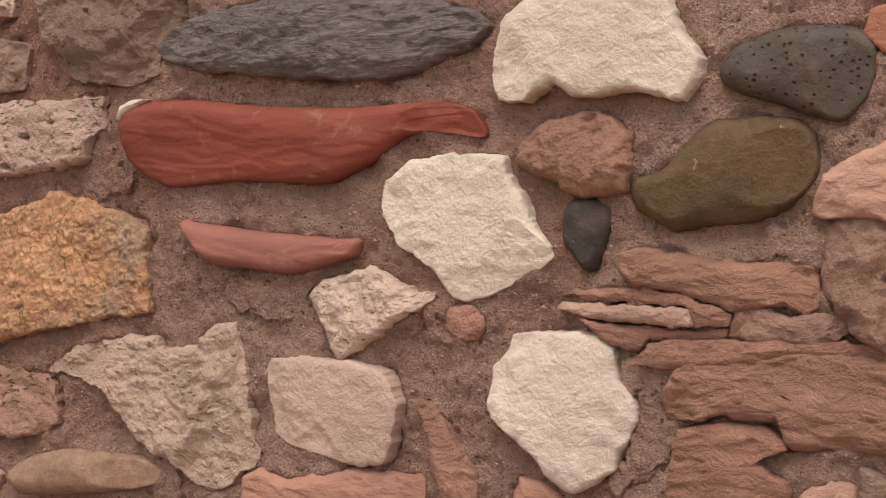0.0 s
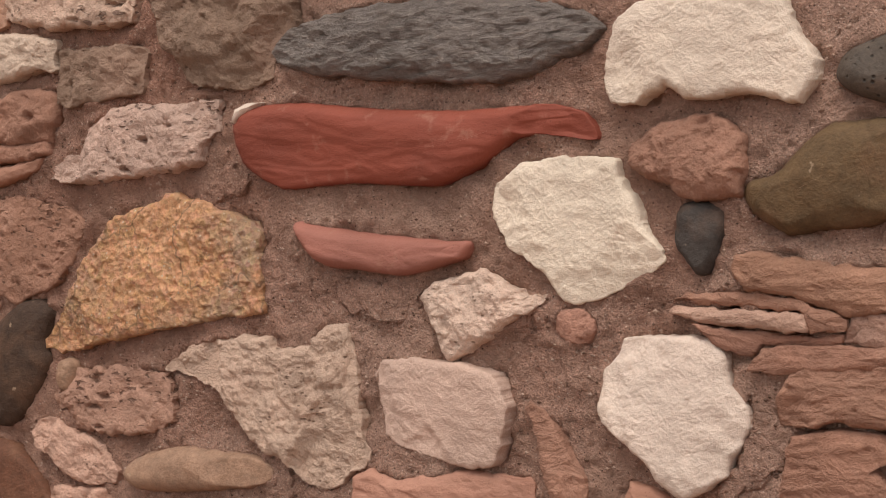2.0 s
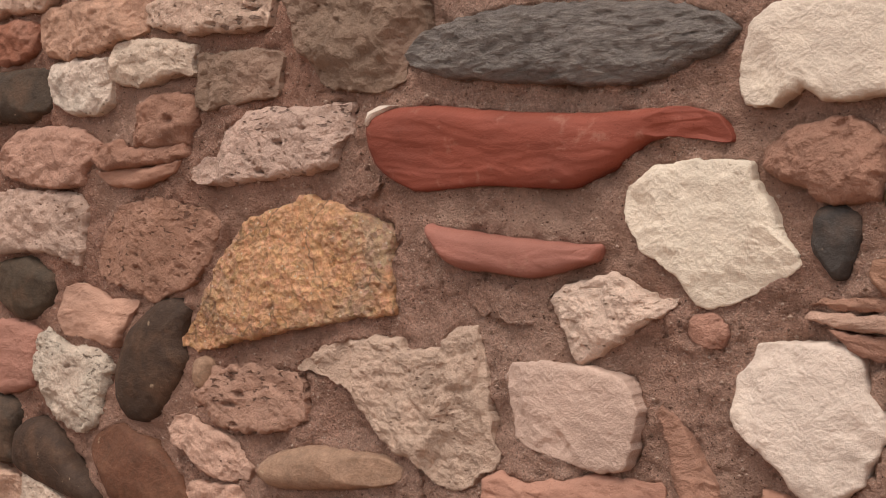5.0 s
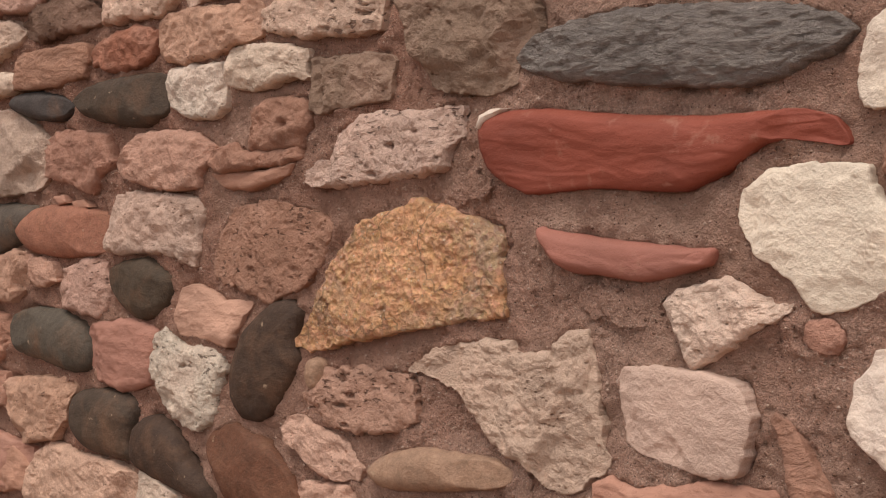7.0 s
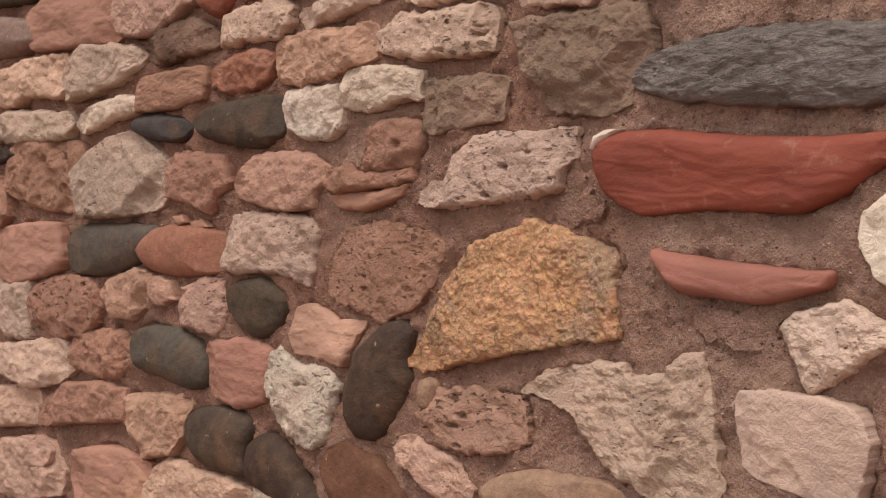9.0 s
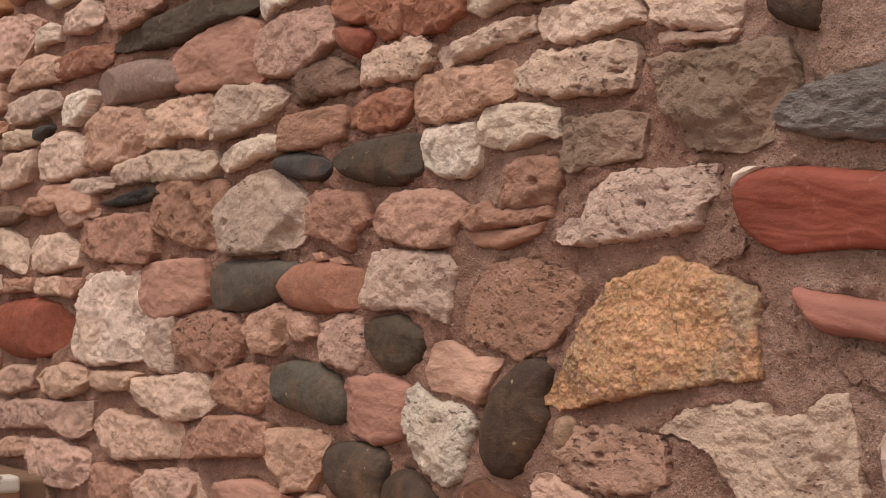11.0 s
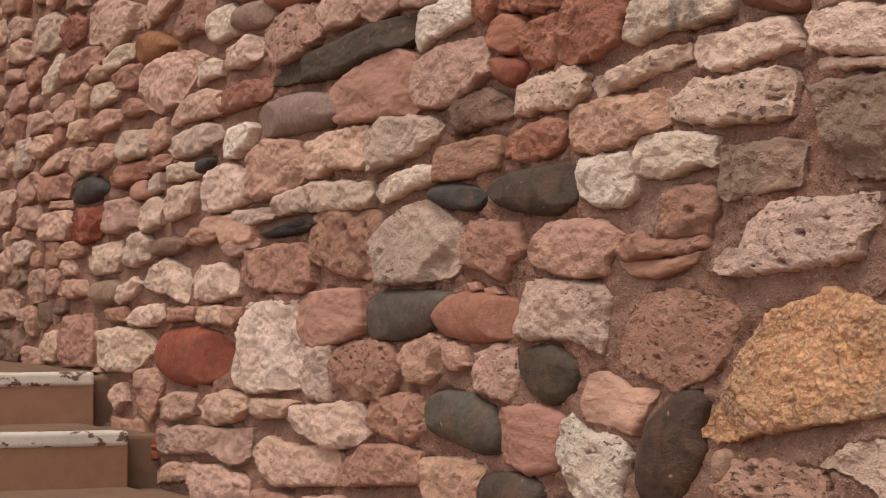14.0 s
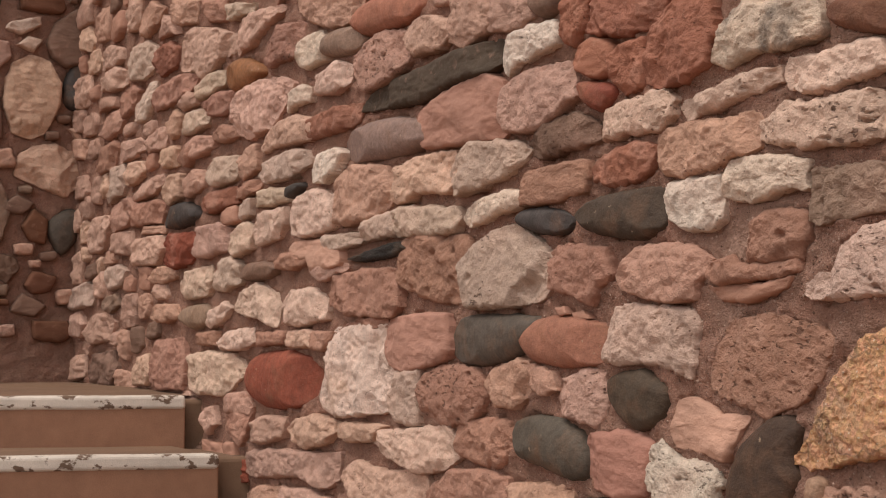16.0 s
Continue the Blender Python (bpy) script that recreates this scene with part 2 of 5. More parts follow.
def ledges(a, count, sharp=0.2):
    """A smooth field broken into flat treads with steep edges, as flaked stone has."""
    b = a * count
    k = np.floor(b)
    return (k + np.clip((b - k - 1 + sharp) / sharp, 0, 1)) / count


def pits(x, y, scale, keep, radius, steep=1.25):
    """Round hollows: 1 at the bottom, 0 outside; keep is the share of cells that have one."""
    f1, _, own = cells_of(x * scale, y * scale)
    r = radius * (0.45 + 0.9 * (own * 7.31 % 1.0))
    return np.where(own < keep, np.clip((1.0 - f1 / r) * steep, 0, 1), 0.0)


def mesh_object(name, verts, faces, material, parent=None, smooth=True, crisp=None, into=None):
    """A mesh of quads or triangles from arrays of corners and faces."""
    verts, faces = np.asarray(verts, dtype=np.float32), np.asarray(faces, dtype=np.int32)
    me = into or bpy.data.meshes.new(name)
    sides = faces.shape[1]
    me.vertices.add(len(verts))
    me.vertices.foreach_set("co", verts.ravel())
    me.loops.add(faces.size)
    me.loops.foreach_set("vertex_index", faces.ravel())
    me.polygons.add(len(faces))
    me.polygons.foreach_set("loop_start", np.arange(0, faces.size, sides, dtype=np.int32))
    me.polygons.foreach_set("use_smooth", np.asarray(crisp, dtype=bool) if crisp is not None else np.full(len(faces), smooth))
    me.materials.append(material)
    me.update(calc_edges=True)
    if into:
        return None
    ob = new(name, me)
    ob.parent = parent
    return ob


# ---- the walls: a rubble wall along y = 0 and a shorter return wall at its far end ----
X_END, X_NEAR, TOP = -6.6, 2.2, 3.0
CELL = 0.005


class Side:
    """One wall: along is its running direction, out its outward normal."""

    def __init__(self, name, origin, along, out, u0, u1, top):
        self.name, self.origin, self.along, self.out = name, Vector(origin), Vector(along), Vector(out)
        self.u0, self.u1, self.top = u0, u1, top
        self.taken = np.zeros((int((u1 - u0) / CELL) + 1, int(top / CELL) + 1), bool)
        self.object = None

    def at(self, u, v, d):
        return self.origin + self.along * u + self.out * d + Vector((0, 0, v))

    def points(self, u, v, d):
        """The same for arrays."""
        along, out = np.array(self.along), np.array(self.out)
        return np.array(self.origin) + u[..., None] * along + d[..., None] * out + v[..., None] * np.array((0.0, 0.0, 1.0))

    def cells(self, outline):
        """The cells of the wall face that an outline covers, as index arrays."""
        p = np.array(outline)
        lo, hi = p.min(0), p.max(0)
        i = np.arange(int((lo[0] - self.u0) / CELL), int((hi[0] - self.u0) / CELL) + 2)
        j = np.arange(int(lo[1] / CELL), int(hi[1] / CELL) + 2)
        i, j = i[(i >= 0) & (i < self.taken.shape[0])], j[(j >= 0) & (j < self.taken.shape[1])]
        a, b = np.meshgrid(self.u0 + i * CELL, j * CELL, indexing="ij")
        inside = np.zeros(a.shape, bool)
        q = np.roll(p, -1, 0)
        for (x0, y0), (x1, y1) in zip(p, q):
            if y0 != y1:
                inside ^= ((y0 > b) != (y1 > b)) & (a < (x1 - x0) * (b - y0) / (y1 - y0) + x0)
        ii, jj = np.meshgrid(i, j, indexing="ij")
        return ii[inside], jj[inside]


NORTH = Side("wall_north", (0, 0, 0), (1, 0, 0), (0, -1, 0), X_END - 0.3, X_NEAR, TOP)
# WEST's unseen upper part, up to 4.4, is added to shade the corner
WEST = Side("wall_west", (X_END, 0, 0), (0, 1, 0), (1, 0, 0), -3.4, -0.002, 4.4)


def level(side, u):
    """How far the mortar face stands out from the wall's reference plane: pointed up flush on the near part, raked out a little further along."""
    if side is WEST:
        return -0.008
    return 0.013 - 0.009 * min(1.0, max(0.0, (-2.1 - u) / 0.8))


def spread(taken, reach):
    """Cells from each free cell to the nearest stone, up to reach."""
    far = np.where(taken, 0.0, float(reach)).astype(np.float32)
    for _ in range(reach):
        grown = far.copy()
        for dx, dy, w in ((1, 0, 1), (-1, 0, 1), (0, 1, 1), (0, -1, 1), (1, 1, 1.4), (-1, -1, 1.4), (1, -1, 1.4), (-1, 1, 1.4)):
            grown = np.minimum(grown, np.roll(np.roll(far, dx, 0), dy, 1) + np.float32(w))
        far = grown
    return far


def mortar_face(side, far, inner, u, v):
    """How far the mortar stands out at places on the wall."""
    q = 31.7 if side is WEST else 0.0
    x, y = u + q, v + q
    raked = np.clip((-2.1 - u) / 0.8, 0, 1) if side is NORTH else np.ones_like(u)
    base = 0.013 - 0.009 * raked if side is NORTH else np.full_like(u, -0.008)
    d = base + 0.006 * waves(x * 6, y * 6) + 0.0055 * waves(x * 15, y * 17) * (1 + 0.4 * raked)
    d += 0.009 * ledges(rough_waves(x * 9 + 5, y * 11, 4, 0.6), 4, 0.1)
    trowelled = np.clip(2.5 * rough_waves(x * 4 + 40, y * 4, 2) + 0.4, 0, 1)
    d += (1 - 0.75 * trowelled) * (0.0048 * waves(x * 38, y * 38) + 0.0034 * waves(x * 85, y * 85) + 0.0022 * waves(x * 170, y * 170))
    d -= 0.006 * pits(x, y, 60.0, 0.3, 0.19, 2.5) * (1 - 0.5 * trowelled)
    i = np.clip((u - side.u0) / CELL, 0, far.shape[0] - 1.001)
    j = np.clip(v / CELL, 0, far.shape[1] - 1.001)
    a, b = i.astype(int), j.astype(int)
    fi, fj = i - a, j - b

    def between(g):
        return CELL * (g[a, b] * (1 - fi) * (1 - fj) + g[a + 1, b] * fi * (1 - fj) + g[a, b + 1] * (1 - fi) * fj + g[a + 1, b + 1] * fi * fj)

    near, under = between(far), between(inner)
    push = waves(x * 13 + 3, y * 13) + 0.5 * waves(x * 37, y * 37 + 8) + 0.12
    smear = np.clip(push, 0, 1) * np.clip(1 - near / 0.03, 0, 1) * 0.016
    gap = np.clip(-push - 0.02, 0, 0.35) * (1 - np.clip(under / 0.006, 0, 1)) * np.exp(-(near / 0.006) ** 2) * (0.06 + 0.04 * raked)
    return d + smear - gap - 0.03 * np.clip((under - 0.004) / 0.012, 0, 1)


def graded(stops):
    """Places along a line, spaced as the stops (place, spacing) say."""
    out = [stops[0][0]]
    while out[-1] < stops[-1][0]:
        out.append(out[-1] + float(np.interp(out[-1], [p for p, _ in stops], [w for _, w in stops])))
    out[-1] = stops[-1][0]
    return np.array(out)


def wall_core(side, thick, us, vs):
    """The wall's body, with an uneven mortar face that is smeared up against the stones."""
    far, inner = spread(side.taken, 8), spread(~side.taken, 5)
    u, v = np.meshgrid(us, vs, indexing="ij")
    face = side.points(u, v, mortar_face(side, far, inner, u, v)).reshape(-1, 3)
    n, m = len(us), len(vs)
    a = (np.arange(n - 1)[:, None] * m + np.arange(m - 1)[None]).ravel()
    quads = np.stack([a, a + m, a + m + 1, a + 1], 1)
    # back, ends and top
    k = len(face)
    corners = [(side.u0, 0), (side.u1, 0), (side.u1, side.top), (side.u0, side.top)]
    extra = [tuple(side.at(p, q, d)) for d in (0.0, -thick) for p, q in corners]
    more = [(k + 4, k + 7, k + 6, k + 5)] + [(k + c, k + 4 + c, k + 4 + (c + 1) % 4, k + (c + 1) % 4) for c in range(4)]
    mesh_object(side.name, np.vstack([face, np.array(extra)]), np.vstack([quads, np.array(more)]), MORTAR_MAT, into=side.object.data)


for side in (NORTH, WEST):
    side.object = new(side.name, bpy.data.meshes.new(side.name))
tagged(NORTH.object, "rubble stone wall of mixed coloured stones set in pinkish sandy mortar", "wall", kind="structure")
tagged(WEST.object, "shaded rubble return wall with large tan and dark stones", "wall", kind="structure")


def outline_of(corners, count, rounded):
    """Corner points joined into a closed outline of evenly spaced points; rounded from 0 (straight edges) to 1 (a smooth curve)."""
    p = np.array(corners)
    n = len(p)
    dense = []
    for i in range(n):
        a, b, c, d = p[i - 1], p[i], p[(i + 1) % n], p[(i + 2) % n]
        for s in np.linspace(0, 1, 12, endpoint=False):
            curve = 0.5 * (2 * b + (c - a) * s + (2 * a - 5 * b + 4 * c - d) * s**2 + (3 * b - a - 3 * c + d) * s**3)
            dense.append(curve * rounded + (b + (c - b) * s) * (1 - rounded))
    dense = np.array(dense)
    length = np.concatenate([[0], np.cumsum(np.linalg.norm(np.diff(np.vstack([dense, dense[:1]]), axis=0), axis=1))])
    at = np.linspace(0, length[-1], count, endpoint=False)
    loop = np.vstack([dense, dense[:1]])
    return np.stack([np.interp(at, length, loop[:, k]) for k in (0, 1)], 1)


#            rounding, ragged edge in metres
FORM = {
    "chalk": (0.2, 0.0020), "rough": (0.12, 0.0026), "stained": (0.12, 0.0026), "sooty": (0.12, 0.0026), "porous": (0.3, 0.0035),
    "holes": (0.15, 0.003), "holes2": (0.5, 0.0025), "crystal": (0.15, 0.0028), "strata": (0.2, 0.002), "slate": (0.7, 0.0018),
    "sand": (0.3, 0.0018), "knobbly": (0.5, 0.0025), "flowing": (0.6, 0.0006), "pebble": (1.0, 0.0), "smooth": (0.85, 0.0012), "lump": (0.6, 0.008),
}
WORN = ("smooth", "pebble")
serial = 0


def relief(surface, x, y):
    """The small shape of a stone's face, in metres."""
    if surface == "chalk":
        return 0.0036 * ledges(rough_waves(x * 10, y * 12, 5, 0.6), 6, 0.1) + 0.0011 * rough_waves(x * 70, y * 75, 3, 0.65)
    if surface in ("rough", "stained", "sooty"):
        z = 0.0095 * ledges(rough_waves(x * 13, y * 16, 5, 0.62), 5, 0.1) + 0.003 * rough_waves(x * 60, y * 70, 3, 0.65)
        return z - 0.009 * pits(x * 0.8, y * 1.3, 52.0, 0.2, 0.2, 2.5) * np.clip(3.0 * waves(x * 10 + 7, y * 10) - 0.3, 0, 1)
    if surface in ("porous", "holes", "holes2"):
        z = 0.006 * ledges(rough_waves(x * 12, y * 20, 4), 4, 0.15) + 0.0024 * rough_waves(x * 60, y * 70, 3, 0.6)
        if surface == "holes2":
            return z - 0.010 * pits(x, y, 11.0, 0.3, 0.22)
        many = np.clip(0.8 + 2.2 * waves(x * 9, y * 12 + 4), 0.15, 1)
        z = z - many * 0.018 * pits(x * 0.5 + 0.3 * y, y * 1.35, 42.0, 0.2, 0.2, 4.0)
        return z - many * 0.007 * pits(x * 0.8, y * 1.3, 95.0, 0.2, 0.26, 3.0)
    if surface == "crystal":
        f1, f2, own = cells_of(x * 85, y * 85)
        z = 0.008 * ledges(rough_waves(x * 9, y * 12, 5, 0.6), 5, 0.12) + 0.003 * rough_waves(x * 48, y * 48, 4, 0.65)
        return z + 0.0035 * (own - 0.5) * np.clip((f2 - f1) * 4, 0, 1) - 0.008 * pits(x, y, 34.0, 0.14, 0.2)
    if surface == "strata":
        w = y + 0.02 * waves(x * 6, y * 6)
        z = 0.007 * ledges(rough_waves(x * 3.5, w * 12, 4), 4, 0.12) + 0.004 * waves(x * 9, w * 14) + 0.0025 * rough_waves(x * 22, w * 80, 3)
        return z - 0.004 * pits(x * 0.5, y, 50.0, 0.15, 0.25)
    if surface == "slate":
        w = y + 0.02 * x + 0.012 * waves(x * 9, y * 9)
        return 0.006 * ledges(rough_waves(x * 6, w * 22, 4, 0.6), 5, 0.2) + 0.006 * rough_waves(x * 24, w * 55, 4, 0.7)
    if surface == "sand":
        w = y + 0.1 * x
        z = 0.005 * waves(x * 7, w * 11) + 0.006 * ledges(rough_waves(x * 5, w * 15 + 3, 4), 4, 0.2)
        return z + 0.0018 * rough_waves(x * 40, w * 60, 3) - 0.003 * pits(x, y, 45.0, 0.12, 0.2)
    if surface == "flowing":
        w = y + 0.12 * x + 0.01 * waves(x * 5, y * 5)
        z = 0.016 * waves(x * 3.5, w * 9) + 0.005 * ledges(rough_waves(x * 3, w * 12 + 3, 3), 4, 0.25)
        return z + 0.0008 * rough_waves(x * 30, w * 70, 3)
    if surface in ("knobbly", "lump"):
        z = 0.016 * waves(x * 15, y * 20) + 0.007 * rough_waves(x * 34, y * 40, 3) - 0.014 * pits(x, y * 1.3, 22.0, 0.35, 0.3)
        return z * (1.0 if surface == "knobbly" else 0.25) + 0.003 * rough_waves(x * 90, y * 90, 2)
    return 0.0022 * rough_waves(x * 12, y * 12, 3) + 0.0006 * rough_waves(x * 60, y * 60, 2)


def stone_mesh(side, surface, height, centre, corners, coarse=1.0):
    """Corners and faces of one stone bedded in the mortar: a skirt into the mortar, a broken rim and a hewn or worn face."""
    global serial
    serial += 1
    dice = np.random.RandomState(serial)
    rounded, ragged = FORM[surface]
    p = np.array(corners) * 0.01
    span = p.max(0) - p.min(0)
    size = float(np.sqrt(span[0] * span[1]))
    step = coarse * (0.0026 + 0.0010 * max(0.0, -1.0 - centre[0]) if side is NORTH else 0.008)
    around = float(np.linalg.norm(p - np.roll(p, 1, 0), axis=1).sum())
    ring = int(np.clip(around / step, 24, 420))
    rings = int(np.clip(0.55 * span.min() / step, 6, 52))
    edge = outline_of(p, ring, rounded)
    if np.sum(edge[:, 0] * np.roll(edge[:, 1], -1) - edge[:, 1] * np.roll(edge[:, 0], -1)) < 0:
        edge = edge[::-1]
    mid = edge.mean(0)
    # every rim point is joined to a spine along the stone's longer direction
    span = edge.max(0) - edge.min(0)
    k = 0 if span[0] >= span[1] else 1
    lo, hi = edge[:, k].min() + 0.5 * span[1 - k], edge[:, k].max() - 0.5 * span[1 - k]
    lo, hi = min(lo, mid[k]), max(hi, mid[k])
    spine = np.zeros_like(edge)
    a, b = edge, np.roll(edge, -1, 0)
    for i, c in enumerate(np.clip(edge[:, k], lo, hi)):
        hit = (a[:, k] > c) != (b[:, k] > c)
        cut = a[hit, 1 - k] + (b[hit, 1 - k] - a[hit, 1 - k]) * (c - a[hit, k]) / (b[hit, k] - a[hit, k])
        spine[i, k], spine[i, 1 - k] = c, 0.5 * (cut.min() + cut.max()) if len(cut) else mid[1 - k]
    reach = max(3, ring // 40)
    spine = sum(np.roll(spine, d, 0) for d in range(-reach, reach + 1)) / (2 * reach + 1)
    r = (np.linspace(0, 1, rings + 1) ** 0.8)[:, None]
    x = spine[:, 0] + (edge[:, 0] - spine[:, 0]) * r
    y = spine[:, 1] + (edge[:, 1] - spine[:, 1]) * r
    deep = (1 - r) * np.linalg.norm(edge - spine, axis=1)
    ox, oy = dice.uniform(0, 200, 2)
    bed = level(side, centre[0])
    h = height * 0.00085
    if surface in WORN:
        z = bed - 0.002 + (min(h, 0.04) - bed + 0.004) * np.sqrt(np.clip(1 - r ** 2.5, 0, 1)) + 0 * x
        for _ in range(3):
            turn, slope = dice.uniform(0, math.tau), dice.uniform(0.1, 0.3)
            along = (x - mid[0]) * math.cos(turn) + (y - mid[1]) * math.sin(turn)
            z = np.minimum(z, bed + (h - bed) * 1.02 - slope * (along - 0.12 * size))
    else:
        proud = dice.uniform(0.003, 0.008) if surface in ("sand", "lump", "porous") else dice.uniform(0.006, 0.013)
        if side is WEST or centre[0] < -2.4:
            proud += 0.010
        rise = max(0.006, min(h, 0.042) - bed - proud) * (1.0 if surface in ("slate", "knobbly", "flowing") else 0.4 if surface == "lump" else 0.75)
        chip = 0.004 + 0.004 * rough_waves((x + ox) * 20, (y + oy) * 20, 2)
        chip = np.clip(chip, 0.001, 0.02)
        if surface in ("slate", "knobbly", "lump", "flowing"):
            z = bed + rise * np.sqrt(np.clip(1 - r ** 3, 0, 1)) + 0.5 * proud
        else:
            z = bed + proud + rise * (0.12 * np.sqrt(np.clip(1 - r ** 4, 0, 1)) + 0.88 * (1 - np.exp(-deep / chip)))
        lean = dice.uniform(-0.05, 0.05, 2) * (0.2 / max(0.1, size))
        z = z + lean[0] * (x - mid[0]) + (lean[1] - 0.03) * (y - mid[1])
        hewn = {"chalk": 3, "sand": 3, "slate": 2, "flowing": 1, "crystal": 2, "strata": 2}.get(surface, 5)
        wander = 0.15 * size * rough_waves((x + ox) * 3 / size, (y + oy) * 3 / size, 3)
        for _ in range(hewn):
            turn, slope = dice.uniform(0, math.tau), dice.uniform(0.15, 0.7 if hewn == 5 else 0.4)
            along = (x - mid[0]) * math.cos(turn) + (y - mid[1]) * math.sin(turn) + wander
            far = along.max()
            sliced = bed + proud + rise * 1.05 - slope * (along - far * dice.uniform(0.35, 0.8))
            z = np.minimum(z, np.maximum(sliced, bed + 0.6 * proud))
    wide = 1.0 - 0.2 * min(2.5, max(0.0, -2.5 - centre[0])) if side is NORTH else 0.8
    z = z + relief(surface, x * wide + ox, y + oy) * np.clip(0.35 + deep / 0.02, 0, 1) * min(1.0, 0.35 + size / 0.16) * (1.0 + 0.12 * min(3.0, max(0.0, -2.6 - centre[0])) if side is NORTH else 0.8)
    if surface not in WORN:
        z = np.maximum(z, bed + 0.002)
    if ragged:
        jag = ragged * r * r
        gx, gy = (x + ox) * 34 * wide, (y + oy) * 34
        x = x + jag * 2.2 * (rough_waves(gx, gy, 3, 0.7))
        y = y + jag * 2.2 * (rough_waves(gx + 60, gy + 60, 3, 0.7))
    low = bed - 0.035
    rows = [(x, y, z)]
    for inset, f in ((1.006, 0.45), (0.985, 1.0)):
        rows.append((mid[0] + (x[-1:] - mid[0]) * inset, mid[1] + (y[-1:] - mid[1]) * inset, z[-1:] * (1 - f) + low * f))
    x, y, z = (np.vstack([q[c] for q in rows]) for c in range(3))
    verts = side.points(centre[0] + x, centre[1] + y, z).reshape(-1, 3)
    i = np.arange(ring)
    j = (i + 1) % ring
    q = (np.arange(rings + 2) * ring)[:, None]
    faces = np.stack([q + i, q + ring + i, q + ring + j, q + j], -1).reshape(-1, 4)
    shading = np.repeat((np.arange(rings + 2) < rings) | (surface in WORN), ring)
    return verts, faces, edge + np.array(centre), shading


def stone(side, surface, tone, height, centre, shape, label=""):
    grow = 1.07 if side is NORTH and -3.7 < centre[0] < -2.6 else 1.0
    corners = [tuple(float(c) * grow for c in s.split(",")) for s in shape.split()]
    verts, faces, edge, shading = stone_mesh(side, surface, height, centre, corners)
    base = side.at(*centre, 0)
    ob = mesh_object("stone", verts - np.array(base), faces, STONE[surface], side.object, True, shading)
    ob.location = base
    k = random.uniform(0.94, 1.06)
    ob.color = (min(1, tone[0] * k), min(1, tone[1] * k * random.uniform(0.98, 1.02)), min(1, tone[2] * k * random.uniform(0.97, 1.03)), 1)
    if surface != "lump":
        side.taken[side.cells(edge)] = True
    tagged(ob, label or COLOUR[tone] + " " + LABELS[surface])
    return ob


LABELS = {
    "rough": "rough-faced angular stone block set in mortar", "porous": "pitted porous stone set in mortar",
    "chalk": "limestone block with a clean broken face", "stained": "limestone block with a rusty stain",
    "sooty": "stone block with a blackened top", "holes": "tuff block full of small dark holes",
    "holes2": "rounded stone with a small broken hollow", "crystal": "large stone with a coarse crystalline face",
    "strata": "layered sandstone slab set in mortar", "slate": "long streaked slate stone",
    "sand": "fine-grained sandstone block with a worn face", "knobbly": "lumpy weathered sandstone", "flowing": "long sandstone with a smooth rippled face",
    "pebble": "cobble with small dark pits", "smooth": "smooth water-worn cobble set in mortar",
    "lump": "smear of sandy mortar between stones",
}
COLOUR = {
    WHITE: "white", CREAM: "cream", GREYCREAM: "greyish cream", CREAMPINK: "pinkish cream", TUFF: "pale pink", PALEPINK: "pale pink",
    GREYPALE: "pale grey", PINKGREY: "grey-pink", PINK: "pink", SALMON: "salmon pink", ROSY: "rosy pink", REDPINK: "reddish pink",
    RED: "deep red", REDLENS: "dull red", REDBRICK: "brick red", BRICK: "orange-red", GREYCOB: "grey", DARKGREY: "dark grey",
    OLIVE: "olive brown", OLIVEDARK: "dark olive", BROWN: "dark brown", RUST: "rust brown", SLATE: "blue-grey", OCHRE: "ochre",
    TAN: "tan", TANLENS: "light tan", MAUVE: "mauve", MAUVEBROWN: "mauve brown", ORANGE: "orange-brown",
    MORTARSTONE: "pinkish grey", SANDSTONE: "pinkish brown", ROSEWHITE: "rosy white",
}


stone(NORTH, "slate", SLATE, 60, (-1.058, 1.337), "-25.1,1.4 -21.0,3.7 -14.1,5.2 -5.8,5.7 6.3,4.8 18.1,3.2 23.3,1.2 25.1,-0.6 23.6,-2.4 18.7,-4.5 12.5,-5.7 6.1,-5.6 -2.5,-4.6 -16.2,-2.8 -23.1,-0.7")
stone(NORTH, "chalk", WHITE, 45, (-0.673, 1.292), "-12.7,-1.1 -12.2,2.1 -10.6,5.0 -8.0,6.3 -4.3,6.7 3.3,6.7 8.7,5.5 9.9,3.2 10.5,0.7 12.7,-2.0 12.3,-4.4 10.6,-6.7 7.3,-6.0 4.3,-5.0 0.2,-5.5 -2.6,-5.2 -5.1,-3.7 -6.9,-4.5 -8.4,-5.5 -11.3,-5.2 -12.6,-3.8")
stone(NORTH, "pebble", GREYCOB, 40, (-0.446, 1.245), "-8.5,0.5 -7.5,2.9 -4.9,4.1 -0.6,5.1 4.2,4.8 7.1,3.9 8.5,1.8 8.1,-1.1 6.9,-3.3 4.5,-5.1 1.6,-4.5 -2.0,-3.0 -6.3,-1.5")
stone(NORTH, "smooth", OLIVE, 45, (-0.530, 1.145), "-10.6,-1.8 -10.2,-0.2 -7.1,0.9 -5.1,2.4 -3.0,4.4 -0.4,5.8 3.4,6.0 7.7,5.6 9.7,4.0 10.6,1.3 9.9,-1.1 7.4,-3.7 3.7,-5.1 -1.4,-5.5 -5.3,-6.0 -7.9,-4.7 -9.9,-3.4")
